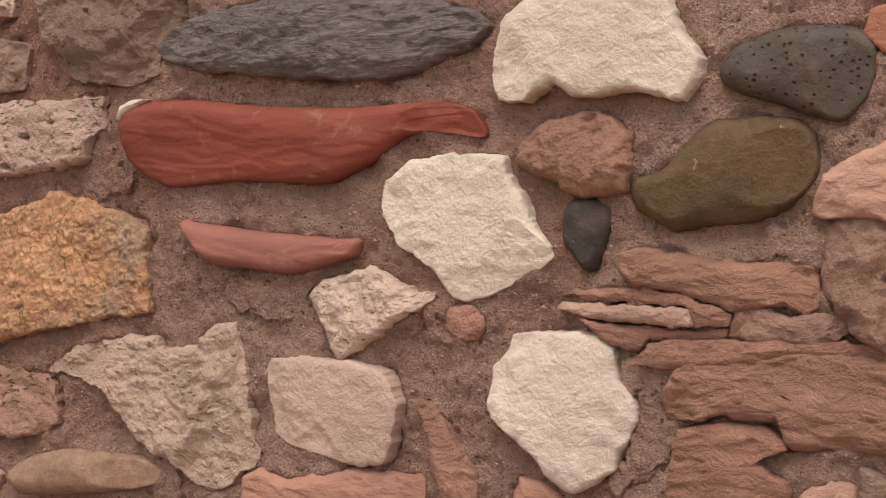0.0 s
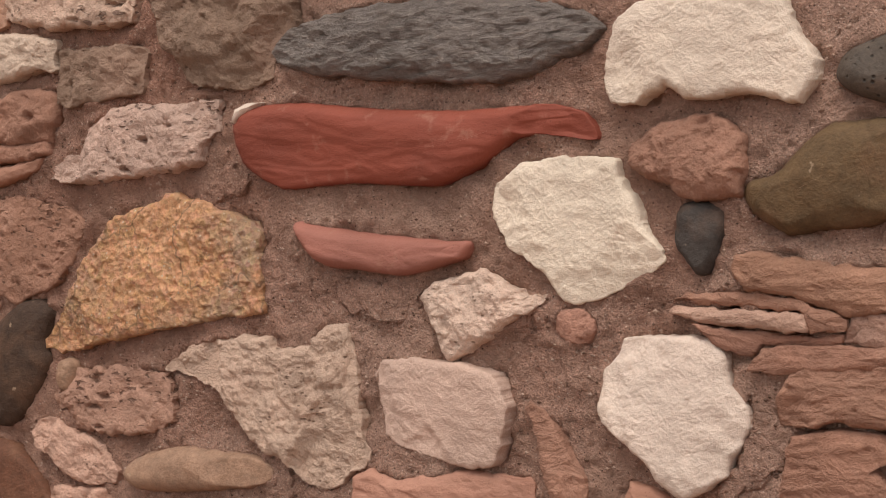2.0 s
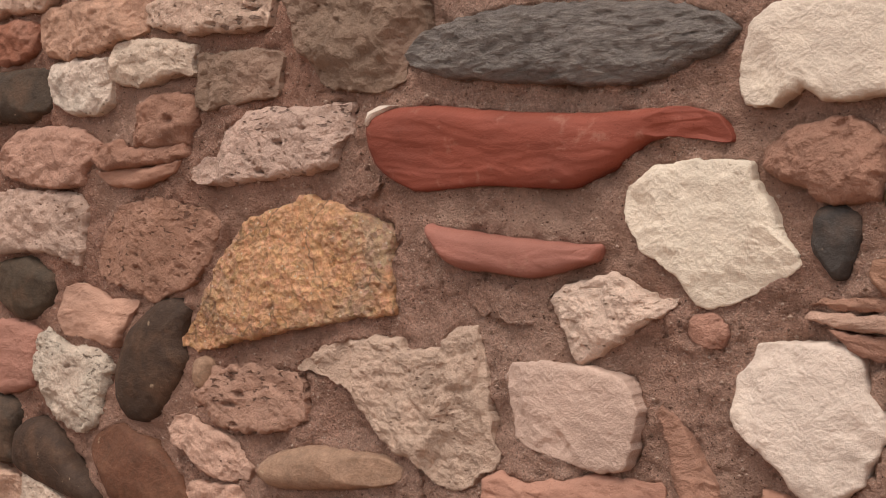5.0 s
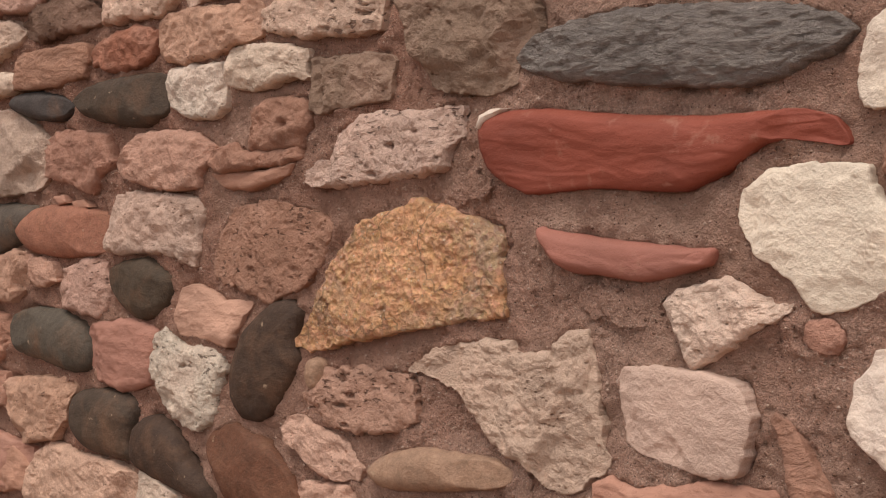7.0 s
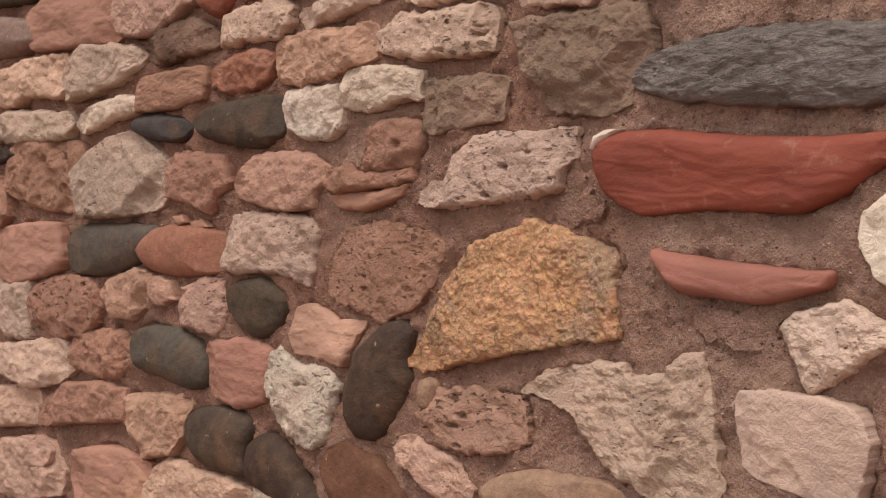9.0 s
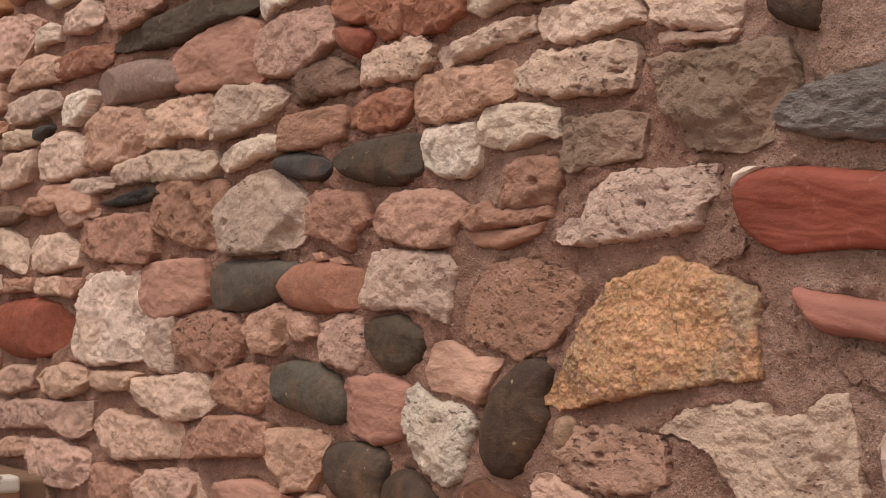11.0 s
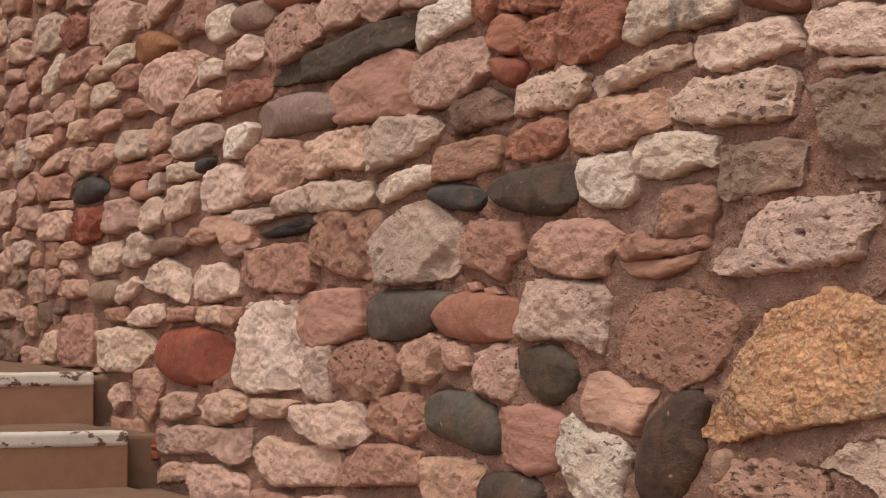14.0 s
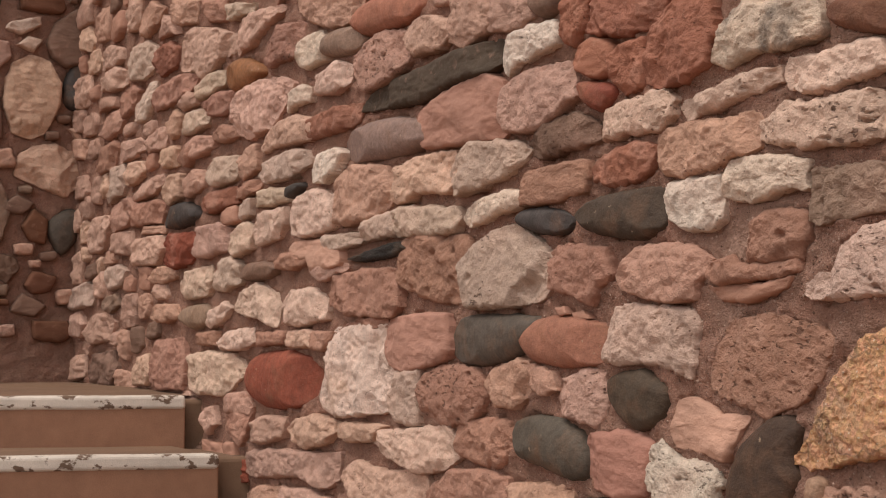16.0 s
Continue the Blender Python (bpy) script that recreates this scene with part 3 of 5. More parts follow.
stone(NORTH, "knobbly", SALMON, 55, (-0.703, 1.174), "-7.4,1.0 -6.4,2.6 -3.0,4.1 -0.1,4.7 3.4,4.6 5.8,3.5 7.4,1.5 7.2,-1.3 6.5,-4.1 3.8,-4.7 -0.5,-4.5 -2.2,-3.1 -5.4,-2.0 -7.2,-0.6")
stone(NORTH, "smooth", DARKGREY, 36, (-0.688, 1.085), "-3.1,2.7 -1.6,4.1 0.9,4.1 3.0,2.8 3.2,0.9 2.1,-1.7 0.6,-4.0 -0.8,-4.1 -1.9,-2.6 -3.2,-0.6")
stone(NORTH, "chalk", WHITE, 40, (-0.844, 1.097), "-11.6,4.0 -11.2,6.0 -8.3,7.6 -6.3,8.6 -1.9,8.5 4.2,8.4 5.7,8.0 6.0,6.3 7.4,3.6 8.7,0.9 10.1,-1.1 11.6,-3.4 9.6,-5.0 4.4,-7.6 0.9,-8.6 -1.8,-8.4 -2.9,-7.2 -4.0,-5.8 -6.3,-3.8 -9.1,-2.0 -11.0,0.1 -11.6,1.9")
stone(NORTH, "flowing", RED, 60, (-1.096, 1.217), "-28.1,3.9 -27.0,5.3 -24.2,6.0 -16.3,5.9 -7.9,4.8 -0.7,3.9 9.6,3.1 16.2,3.1 22.5,3.0 26.3,1.8 27.8,-0.0 28.1,-1.5 23.9,-1.0 21.2,-0.6 17.6,-0.7 15.2,-2.0 12.7,-3.6 9.3,-5.0 5.9,-6.0 0.7,-5.8 -8.3,-5.1 -15.9,-5.5 -19.7,-5.4 -23.6,-3.8 -26.5,-1.6 -27.9,1.5")
stone(NORTH, "chalk", WHITE, 46, (-1.348, 1.270), "-2.6,-1.3 -2.3,0.4 -0.4,1.2 2.4,1.1 1.2,0.1 -0.9,-0.7 -1.7,-1.6")
stone(NORTH, "flowing", REDLENS, 50, (-1.134, 1.082), "-14.1,3.2 -13.1,3.7 -6.9,2.5 -0.5,1.7 4.0,1.3 10.9,0.6 13.9,0.5 14.1,-0.4 13.0,-1.6 9.9,-2.4 5.5,-3.5 2.9,-3.7 -2.5,-3.0 -7.2,-2.6 -10.0,-1.8 -12.3,0.5")
stone(NORTH, "rough", ROSEWHITE, 45, (-0.981, 0.994), "-8.9,2.3 -7.5,4.0 -4.9,4.7 -1.5,5.4 0.6,5.7 2.7,5.0 4.3,3.6 6.7,2.5 8.9,2.7 8.9,1.9 6.6,0.5 3.2,-1.5 -1.0,-3.8 -4.3,-5.7 -5.3,-5.2 -6.1,-3.1 -7.7,-0.6")
stone(NORTH, "rough", GREYPALE, 40, (-1.341, 0.874), "-18.5,3.6 -17.5,4.8 -15.3,6.5 -9.8,8.5 -3.6,9.1 1.5,9.0 2.2,7.3 3.4,7.0 5.4,7.8 8.8,8.0 9.5,9.5 12.7,11.0 15.0,10.7 15.8,7.3 16.5,2.9 16.8,-1.5 17.1,-4.4 18.5,-5.8 17.0,-8.1 15.1,-8.6 12.2,-11.0 9.4,-10.8 6.5,-10.2 5.6,-8.8 3.7,-7.7 1.7,-7.1 -2.2,-4.9 -4.6,-1.9 -7.6,0.7 -12.2,3.0 -15.9,3.7")
stone(NORTH, "chalk", GREYPALE, 35, (-1.043, 0.873), "-10.2,4.6 -9.0,6.5 -6.3,6.7 0.7,6.5 6.2,6.0 8.2,5.0 9.4,3.0 10.2,1.6 9.6,-1.2 8.7,-4.1 7.4,-5.9 4.4,-6.7 -0.6,-5.9 -5.9,-4.8 -8.9,-3.1 -9.3,0.2")
stone(NORTH, "chalk", WHITE, 45, (-0.726, 0.885), "-8.5,4.8 -6.6,6.9 -5.8,8.5 -3.2,8.9 1.1,8.9 5.4,8.5 6.4,7.1 6.6,4.5 7.9,2.6 9.2,0.1 8.8,-1.8 7.0,-4.4 6.6,-6.4 4.1,-8.1 1.3,-8.9 -1.2,-8.1 -3.3,-5.6 -6.2,-3.1 -8.7,-0.9 -9.2,0.8")
stone(NORTH, "smooth", TANLENS, 50, (-1.466, 0.770), "-14.2,-1.7 -13.8,-0.0 -9.7,2.2 -3.0,3.4 5.6,3.4 10.7,2.9 14.2,1.5 13.6,-0.5 7.4,-2.0 -5.5,-3.4 -11.1,-3.3")
stone(NORTH, "sand", SALMON, 36, (-1.050, 0.765), "-13.6,-0.2 -13.0,2.0 -10.7,3.1 -6.2,2.1 -0.8,2.9 4.4,3.9 9.4,3.5 13.1,3.5 13.6,2.2 12.8,-2.0 -12.8,-3.9")
stone(NORTH, "strata", SANDSTONE, 42, (-0.476, 0.905), "-12.4,-2.5 -12.7,0.0 -11.3,2.9 -9.2,4.2 -5.4,4.0 1.5,5.3 7.5,5.1 12.7,4.3 12.4,-5.3 7.2,-5.3 1.2,-5.0 0.1,-2.3 -5.6,-1.9 -8.1,-2.3")
stone(NORTH, "strata", SANDSTONE, 35, (-0.489, 0.952), "-14.1,-1.0 -12.7,1.3 -4.1,1.7 2.8,1.6 14.1,1.2 14.1,-1.1 8.8,-0.6 2.8,-0.2 -4.2,-1.3 -10.1,-1.7")
stone(NORTH, "strata", SANDSTONE, 42, (-0.539, 1.033), "-11.3,1.6 -10.6,3.2 -7.9,3.8 -4.5,2.8 0.6,2.1 5.7,1.7 10.6,1.6 11.2,-0.5 11.3,-2.9 9.8,-3.8 7.4,-3.2 1.8,-3.5 -1.4,-2.2 -6.0,-1.0 -9.4,-0.6")
stone(NORTH, "strata", PALEPINK, 40, (-0.643, 0.994), "-8.4,0.6 -7.7,1.2 -4.4,1.4 -0.2,1.1 1.9,1.1 5.3,1.1 7.3,0.8 8.4,-0.8 7.6,-1.4 3.2,-1.0 0.4,-0.8 -5.2,-0.2")
stone(NORTH, "rough", MORTARSTONE, 38, (-0.462, 0.986), "-6.5,-1.2 -6.1,0.7 -3.5,2.3 0.2,0.7 3.9,1.0 6.3,0.5 6.5,-1.0 3.8,-2.3 0.1,-2.0 -4.3,-1.6")
stone(NORTH, "knobbly", MORTARSTONE, 45, (-0.386, 1.027), "-3.6,4.9 -2.4,6.7 -0.0,6.9 4.0,6.2 3.7,-6.9 -0.4,-5.8 -1.8,-4.0 -3.8,-1.6 -4.0,1.9")
stone(NORTH, "sand", PINK, 45, (-0.385, 1.129), "-4.5,-1.3 -3.6,1.1 -1.1,2.5 2.9,4.0 4.7,4.2 4.5,-4.2 0.5,-3.5 -3.7,-3.4 -4.7,-2.7")
stone(NORTH, "strata", SANDSTONE, 30, (-0.533, 0.829), "-6.8,-3.6 -6.4,-0.4 -5.3,4.0 -0.0,5.2 5.0,4.5 6.8,2.6 3.4,1.0 6.7,-1.2 6.6,-4.3 -6.2,-5.2")
stone(NORTH, "rough", PINK, 40, (-0.424, 0.801), "-3.1,0.5 0.1,2.3 2.5,1.8 3.2,0.0 3.0,-1.8 -3.2,-2.3")
stone(NORTH, "rough", TAN, 40, (-0.374, 0.818), "-1.9,-2.3 -1.7,1.8 -0.6,2.3 1.4,0.9 1.9,-2.1")
stone(NORTH, "strata", SANDSTONE, 36, (-0.880, 0.832), "-4.1,5.4 -3.4,6.5 -1.9,5.2 0.4,2.5 2.7,-0.8 4.1,-3.5 3.6,-6.3 0.1,-6.5 -1.4,-3.1 -2.8,1.7")
stone(NORTH, "sand", SALMON, 34, (-0.758, 0.786), "-3.6,-1.9 -2.7,1.9 -0.0,1.7 2.2,0.5 3.6,-1.4")
stone(NORTH, "rough", SALMON, 30, (-0.852, 0.985), "-2.9,-0.4 -2.3,1.4 0.6,2.1 2.9,0.7 2.8,-1.4 1.2,-2.1 -2.0,-1.4")
stone(NORTH, "lump", MORTARSTONE, 30, (-1.137, 1.013), "-7.0,1.5 -5.5,2.9 -0.1,2.5 5.3,2.5 7.0,1.4 5.1,-2.2 -0.3,-2.9 -4.8,-1.5")
stone(NORTH, "sand", BRICK, 25, (-0.357, 1.281), "-2.1,0.1 -1.1,2.4 2.1,3.2 1.9,-3.2 -0.4,-1.9")
stone(NORTH, "strata", SANDSTONE, 30, (-0.623, 1.004), "-10.2,1.4 -3.1,2.4 2.4,1.7 7.0,0.4 10.2,-0.8 9.6,-2.4 6.4,-2.1 5.1,-0.1 -0.4,0.4 -6.6,0.7")
stone(NORTH, "strata", SANDSTONE, 30, (-0.612, 0.972), "-8.6,1.7 -2.9,1.1 5.2,0.5 8.6,0.8 8.1,-0.3 -0.2,-0.4 -1.7,-1.7 -5.1,-1.3")
stone(NORTH, "lump", MORTARSTONE, 30, (-0.506, 1.069), "-7.9,-1.5 -6.0,-0.6 0.4,0.8 7.1,1.8 7.9,-0.5 7.0,-1.8 -1.5,-1.3")
stone(NORTH, "lump", MORTARSTONE, 35, (-0.635, 0.926), "-2.0,1.5 0.7,2.2 2.0,0.4 -0.8,-2.2 -1.7,-1.0")
stone(NORTH, "lump", MORTARSTONE, 35, (-0.632, 0.840), "-0.5,2.7 0.9,4.3 3.2,4.1 3.4,1.0 1.3,-2.2 -2.1,-4.3 -3.4,-3.8 -2.0,-0.5")
stone(NORTH, "lump", MORTARSTONE, 30, (-1.396, 1.174), "-4.6,-0.4 -0.3,2.5 4.6,-0.0 3.5,-1.9 -1.6,-2.5")
stone(NORTH, "lump", MORTARSTONE, 30, (-1.319, 0.769), "0.2,3.9 3.0,1.0 2.0,-1.4 -1.1,-3.9 -3.0,-2.5")
stone(NORTH, "crystal", OCHRE, 40, (-1.556, 1.050), "-22.5,-11.0 -21.8,-9.9 -17.6,-5.4 -14.8,-1.8 -12.1,2.6 -6.9,7.7 -0.7,9.7 2.9,10.4 4.7,11.6 8.7,10.6 12.1,9.9 16.4,8.4 20.6,6.7 22.2,5.2 21.8,0.9 22.5,-4.2 21.9,-5.4 18.2,-5.9 12.8,-6.8 8.3,-7.1 0.1,-8.4 -7.3,-9.5 -13.8,-11.0 -18.4,-11.6")
stone(NORTH, "porous", PINK, 35, (-1.634, 0.864), "-12.3,-0.1 -10.3,0.9 -7.5,4.6 1.6,5.1 10.1,4.6 11.8,2.2 12.3,-2.0 9.9,-3.8 2.6,-5.1 -5.1,-4.5 -11.0,-3.1")
stone(NORTH, "rough", PALEPINK, 40, (-1.717, 0.785), "-9.2,2.7 -8.0,4.6 -4.5,4.8 0.9,3.0 6.1,1.2 9.2,-2.5 8.5,-4.3 3.3,-4.8 -2.0,-3.5 -4.7,-1.1 -8.1,-0.0")
stone(NORTH, "rough", PALEPINK, 30, (-1.711, 0.703), "-6.6,0.7 -5.2,2.7 2.3,3.0 7.4,2.0 7.3,-1.3 -7.4,-3.0")
stone(NORTH, "smooth", TANLENS, 40, (-1.729, 0.899), "-2.0,-0.7 -1.5,1.9 -0.0,2.7 1.7,2.0 2.0,-0.2 1.2,-2.4 -0.7,-2.7")
stone(NORTH, "smooth", BROWN, 50, (-1.856, 0.913), "-9.0,-4.3 -8.3,-0.4 -5.4,4.4 -0.9,7.7 2.7,9.7 6.3,10.2 9.0,8.8 8.9,6.2 8.2,3.0 8.8,0.3 5.9,-4.4 1.5,-8.7 -2.9,-10.2 -6.6,-9.3 -8.5,-7.1")
stone(NORTH, "porous", WHITE, 45, (-2.062, 0.874), "-10.4,5.3 -9.1,7.4 -5.6,8.7 -3.1,7.0 0.3,5.6 5.2,5.5 10.0,4.5 10.4,2.1 8.2,-2.5 7.3,-6.5 4.0,-8.5 1.5,-8.7 -4.4,-7.3 -8.6,-3.5 -10.2,0.6")
stone(NORTH, "smooth", RUST, 45, (-1.895, 0.736), "-11.8,2.7 -9.9,5.3 -5.2,7.1 0.8,6.1 6.5,3.3 10.6,-0.9 11.8,-5.3 -4.1,-7.1 -8.6,-2.8")
stone(NORTH, "smooth", BROWN, 50, (-2.116, 0.733), "-12.0,0.1 -11.0,4.5 -6.9,6.9 -1.9,6.7 3.1,4.0 5.6,0.6 9.7,-2.0 12.0,-4.8 11.1,-6.9 2.8,-5.7 -5.8,-4.0 -11.2,-1.9")
stone(NORTH, "smooth", OLIVEDARK, 50, (-2.323, 0.779), "-10.9,1.3 -9.3,4.8 -3.3,6.4 5.4,6.2 10.0,4.9 10.9,2.3 9.2,-2.7 9.7,-5.8 5.0,-6.4 -4.7,-5.4 -9.6,-2.5")
stone(NORTH, "rough", CREAM, 40, (-2.145, 0.675), "-6.9,-1.1 -6.2,3.3 0.3,1.8 7.3,-1.2 -7.3,-3.3")
stone(NORTH, "rough", PALEPINK, 45, (-2.400, 0.663), "-18.8,0.8 -14.3,4.6 -10.0,7.2 -0.9,5.7 10.7,5.1 18.0,3.2 18.8,-2.0 -18.0,-7.2")
stone(NORTH, "rough", PINK, 45, (-2.552, 0.789), "-14.4,2.0 -10.1,5.7 3.1,6.7 13.4,6.4 14.4,4.8 11.1,-1.0 6.9,-5.2 -3.9,-6.7 -9.3,-3.0")
stone(NORTH, "sand", SALMON, 40, (-2.679, 0.661), "-9.6,4.0 4.5,5.2 10.0,1.0 8.7,-2.7 -10.0,-5.2")
stone(NORTH, "sand", ROSY, 40, (-2.258, 0.908), "-11.2,3.7 -9.2,5.4 2.3,6.7 11.2,4.8 10.2,0.1 8.3,-5.2 -0.0,-6.7 -7.6,-5.0 -10.8,-1.8")
stone(NORTH, "sand", PINK, 30, (-1.992, 0.985), "-11.1,-0.6 -8.3,4.6 -3.3,5.2 3.2,2.7 11.1,2.4 7.9,-1.1 4.6,-5.2 -0.2,-4.3 -8.6,-3.6")
stone(NORTH, "smooth", OLIVEDARK, 40, (-2.198, 1.026), "-9.6,2.4 -8.6,4.0 -3.8,5.4 2.6,5.6 7.9,3.5 9.6,1.4 7.7,-3.3 0.4,-5.6 -5.0,-3.5 -8.7,-0.4")
stone(NORTH, "smooth", GREYCOB, 50, (-2.500, 0.928), "-14.5,1.9 -12.6,4.8 -3.8,6.2 4.7,5.8 12.6,2.6 14.5,-1.7 13.4,-5.0 8.3,-6.2 -2.0,-4.6 -11.7,-2.7")
stone(NORTH, "porous", PALEPINK, 45, (-2.385, 1.028), "-8.6,-0.2 -5.4,3.8 0.8,5.4 7.8,5.6 8.6,2.1 8.5,-3.4 5.4,-5.6 -1.5,-4.7 -6.7,-3.6")
stone(NORTH, "rough", GREYPALE, 45, (-2.150, 1.132), "-14.0,-3.4 -12.9,0.9 -10.9,6.1 -4.4,6.7 4.4,6.1 12.8,5.3 14.0,2.3 13.3,-3.7 11.6,-6.7 5.7,-5.1 -1.2,-4.0 -9.4,-4.5")
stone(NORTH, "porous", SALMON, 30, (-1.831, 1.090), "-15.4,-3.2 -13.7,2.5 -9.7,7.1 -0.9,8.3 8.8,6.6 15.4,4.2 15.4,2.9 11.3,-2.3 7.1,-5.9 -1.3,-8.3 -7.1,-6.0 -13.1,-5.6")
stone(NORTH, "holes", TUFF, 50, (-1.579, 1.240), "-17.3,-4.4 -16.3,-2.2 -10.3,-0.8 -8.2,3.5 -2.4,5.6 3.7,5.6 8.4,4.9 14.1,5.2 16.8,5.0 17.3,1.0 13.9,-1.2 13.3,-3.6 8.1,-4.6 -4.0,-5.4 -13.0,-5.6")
stone(NORTH, "rough", TAN, 35, (-1.637, 1.344), "-9.8,-3.5 -8.7,1.3 -8.6,4.4 -3.3,4.3 8.0,3.6 9.8,2.2 8.4,-3.2 2.9,-3.6 -6.8,-4.4")
stone(NORTH, "rough", CREAM, 50, (-1.829, 1.386), "-10.2,-2.0 -9.0,3.6 -5.3,4.1 3.4,3.4 10.2,1.8 9.5,-0.6 9.9,-2.4 3.2,-2.7 -1.8,-4.1 -7.0,-3.0")
stone(NORTH, "rough", WHITE, 50, (-2.021, 1.361), "-8.4,1.1 -8.3,4.2 -3.1,5.0 7.7,4.4 8.4,1.2 8.3,-2.3 7.5,-3.7 4.2,-5.0 -1.7,-4.4 -6.8,-2.1")
stone(NORTH, "knobbly", SALMON, 50, (-1.812, 1.293), "-7.5,-3.2 -5.2,0.4 -5.1,2.7 -2.9,4.1 1.4,4.3 6.9,3.3 7.5,-0.5 6.0,-4.0 1.2,-4.2 -4.6,-4.3")
stone(NORTH, "knobbly", SALMON, 55, (-1.872, 1.247), "-11.7,-0.9 -9.6,1.4 -4.2,2.5 -2.7,0.8 4.6,0.6 11.7,0.7 11.6,-1.6 3.1,-2.5 -7.4,-2.5")
stone(NORTH, "sand", SALMON, 40, (-1.878, 1.210), "-11.4,1.0 -7.4,1.3 3.1,1.2 11.4,1.9 9.5,0.0 1.5,-1.9 -6.8,-1.6")
stone(NORTH, "rough", PINK, 50, (-2.117, 1.249), "-14.8,0.3 -11.0,2.7 -7.3,5.2 1.6,5.4 10.0,4.6 14.8,1.8 11.4,-2.0 10.5,-5.0 1.2,-5.4 -9.3,-3.1 -13.9,-1.3")
stone(NORTH, "rough", SALMON, 45, (-2.399, 1.260), "-12.6,0.6 -10.3,5.0 -5.0,6.3 5.1,5.7 10.8,4.8 12.6,-0.7 8.7,-2.7 5.6,-6.3 -1.3,-3.9 -10.5,-1.8")
stone(NORTH, "sand", SALMON, 15, (-2.444, 1.192), "-2.6,0.8 0.8,1.0 2.6,-0.5 -0.6,-1.0")
stone(NORTH, "sand", SALMON, 15, (-2.388, 1.183), "-3.4,0.6 0.9,0.9 3.4,-0.6 -2.4,-0.9")
stone(NORTH, "rough", PALEPINK, 45, (-3.105, 0.651), "-16.6,2.6 -5.9,6.2 9.9,6.8 16.6,1.7 15.2,-3.6 -0.3,-6.8 -12.2,-5.8")
stone(NORTH, "sand", SALMON, 45, (-2.738, 0.668), "-16.2,-0.9 -13.5,4.4 1.6,6.3 15.2,4.5 16.2,-1.2 1.4,-5.2 -13.7,-6.3")
stone(NORTH, "rough", PALEPINK, 45, (-3.782, 0.684), "-22.4,-0.2 -18.0,5.1 3.4,6.6 22.4,3.5 20.5,-2.6 7.7,-6.6 -13.4,-6.2")
stone(NORTH, "rough", SALMON, 42, (-3.410, 0.658), "-15.0,0.1 -12.0,4.1 5.4,4.9 15.0,3.5 15.0,-1.7 -15.0,-4.9")
stone(NORTH, "rough", PALEPINK, 42, (-3.120, 0.685), "-13.5,0.3 -10.2,2.7 7.5,4.3 13.5,1.8 11.1,-1.7 -13.5,-4.3")
stone(NORTH, "holes2", GREYPALE, 50, (-2.679, 1.292), "-17.3,1.4 -13.3,4.3 -4.2,7.4 3.3,8.1 10.4,5.8 17.3,1.2 17.3,-5.2 13.9,-7.4 -1.7,-8.1 -13.3,-7.7 -16.0,-2.5")
stone(NORTH, "smooth", OLIVEDARK, 50, (-2.241, 1.360), "-15.1,1.9 -8.8,4.2 3.1,4.9 12.4,4.3 15.1,2.5 14.2,-2.7 10.5,-4.0 4.9,-4.9 -4.8,-3.4 -10.9,-1.9 -14.1,0.1")
stone(NORTH, "smooth", DARKGREY, 40, (-2.514, 1.374), "-10.7,0.6 -8.7,2.9 -0.3,3.1 8.9,1.1 10.7,-1.1 5.5,-3.1 -3.9,-2.1")
stone(NORTH, "strata", SANDSTONE, 45, (-2.466, 1.444), "-12.2,-3.4 -11.0,3.2 -0.5,3.9 11.6,3.7 12.2,0.7 10.5,-2.6 -0.5,-3.9")
stone(NORTH, "rough", BRICK, 40, (-2.235, 1.454), "-11.2,0.6 -6.0,2.9 4.0,3.9 11.2,2.5 9.6,-1.7 4.9,-3.9 -4.0,-3.8 -10.1,-1.8")
stone(NORTH, "rough", PINK, 50, (-1.983, 1.457), "-14.5,-0.7 -13.6,4.0 -5.6,5.0 6.0,3.9 12.3,4.5 14.5,2.3 13.7,-2.0 4.3,-3.9 -5.7,-5.0 -11.8,-3.6")
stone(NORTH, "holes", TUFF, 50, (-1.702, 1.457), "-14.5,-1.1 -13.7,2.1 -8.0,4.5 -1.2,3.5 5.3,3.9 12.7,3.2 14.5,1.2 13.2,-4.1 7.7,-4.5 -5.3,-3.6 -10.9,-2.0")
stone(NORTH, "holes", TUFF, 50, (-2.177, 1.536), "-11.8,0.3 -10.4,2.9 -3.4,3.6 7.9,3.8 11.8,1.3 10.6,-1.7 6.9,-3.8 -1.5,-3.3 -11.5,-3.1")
stone(NORTH, "rough", TUFF, 50, (-1.927, 1.535), "-13.5,-0.3 -11.7,1.0 -3.1,1.8 6.6,2.8 13.5,2.6 13.4,-0.3 6.5,-1.2 -3.2,-2.3 -10.9,-2.8")
stone(NORTH, "rough", TUFF, 55, (-1.664, 1.534), "-12.0,1.8 -10.9,3.4 -3.4,3.0 4.3,3.4 9.4,2.7 11.5,-0.4 12.0,-2.2 5.4,-2.8 0.4,-3.3 -4.9,-3.4 -11.0,-1.6")
stone(NORTH, "rough", TAN, 45, (-1.404, 1.381), "-13.8,7.4 -8.4,7.8 1.2,7.2 9.2,7.1 12.5,6.7 13.8,3.4 13.7,-1.0 10.8,-2.6 9.8,-6.6 6.9,-7.8 -0.2,-7.8 -6.5,-5.8 -7.5,-2.5 -10.3,-0.9 -11.9,3.8")
stone(NORTH, "rough", TUFF, 50, (-1.443, 1.515), "-9.9,2.2 -8.7,4.5 -2.0,4.5 9.5,1.9 9.9,-2.1 8.4,-4.5 2.2,-3.9 -6.6,-1.7")
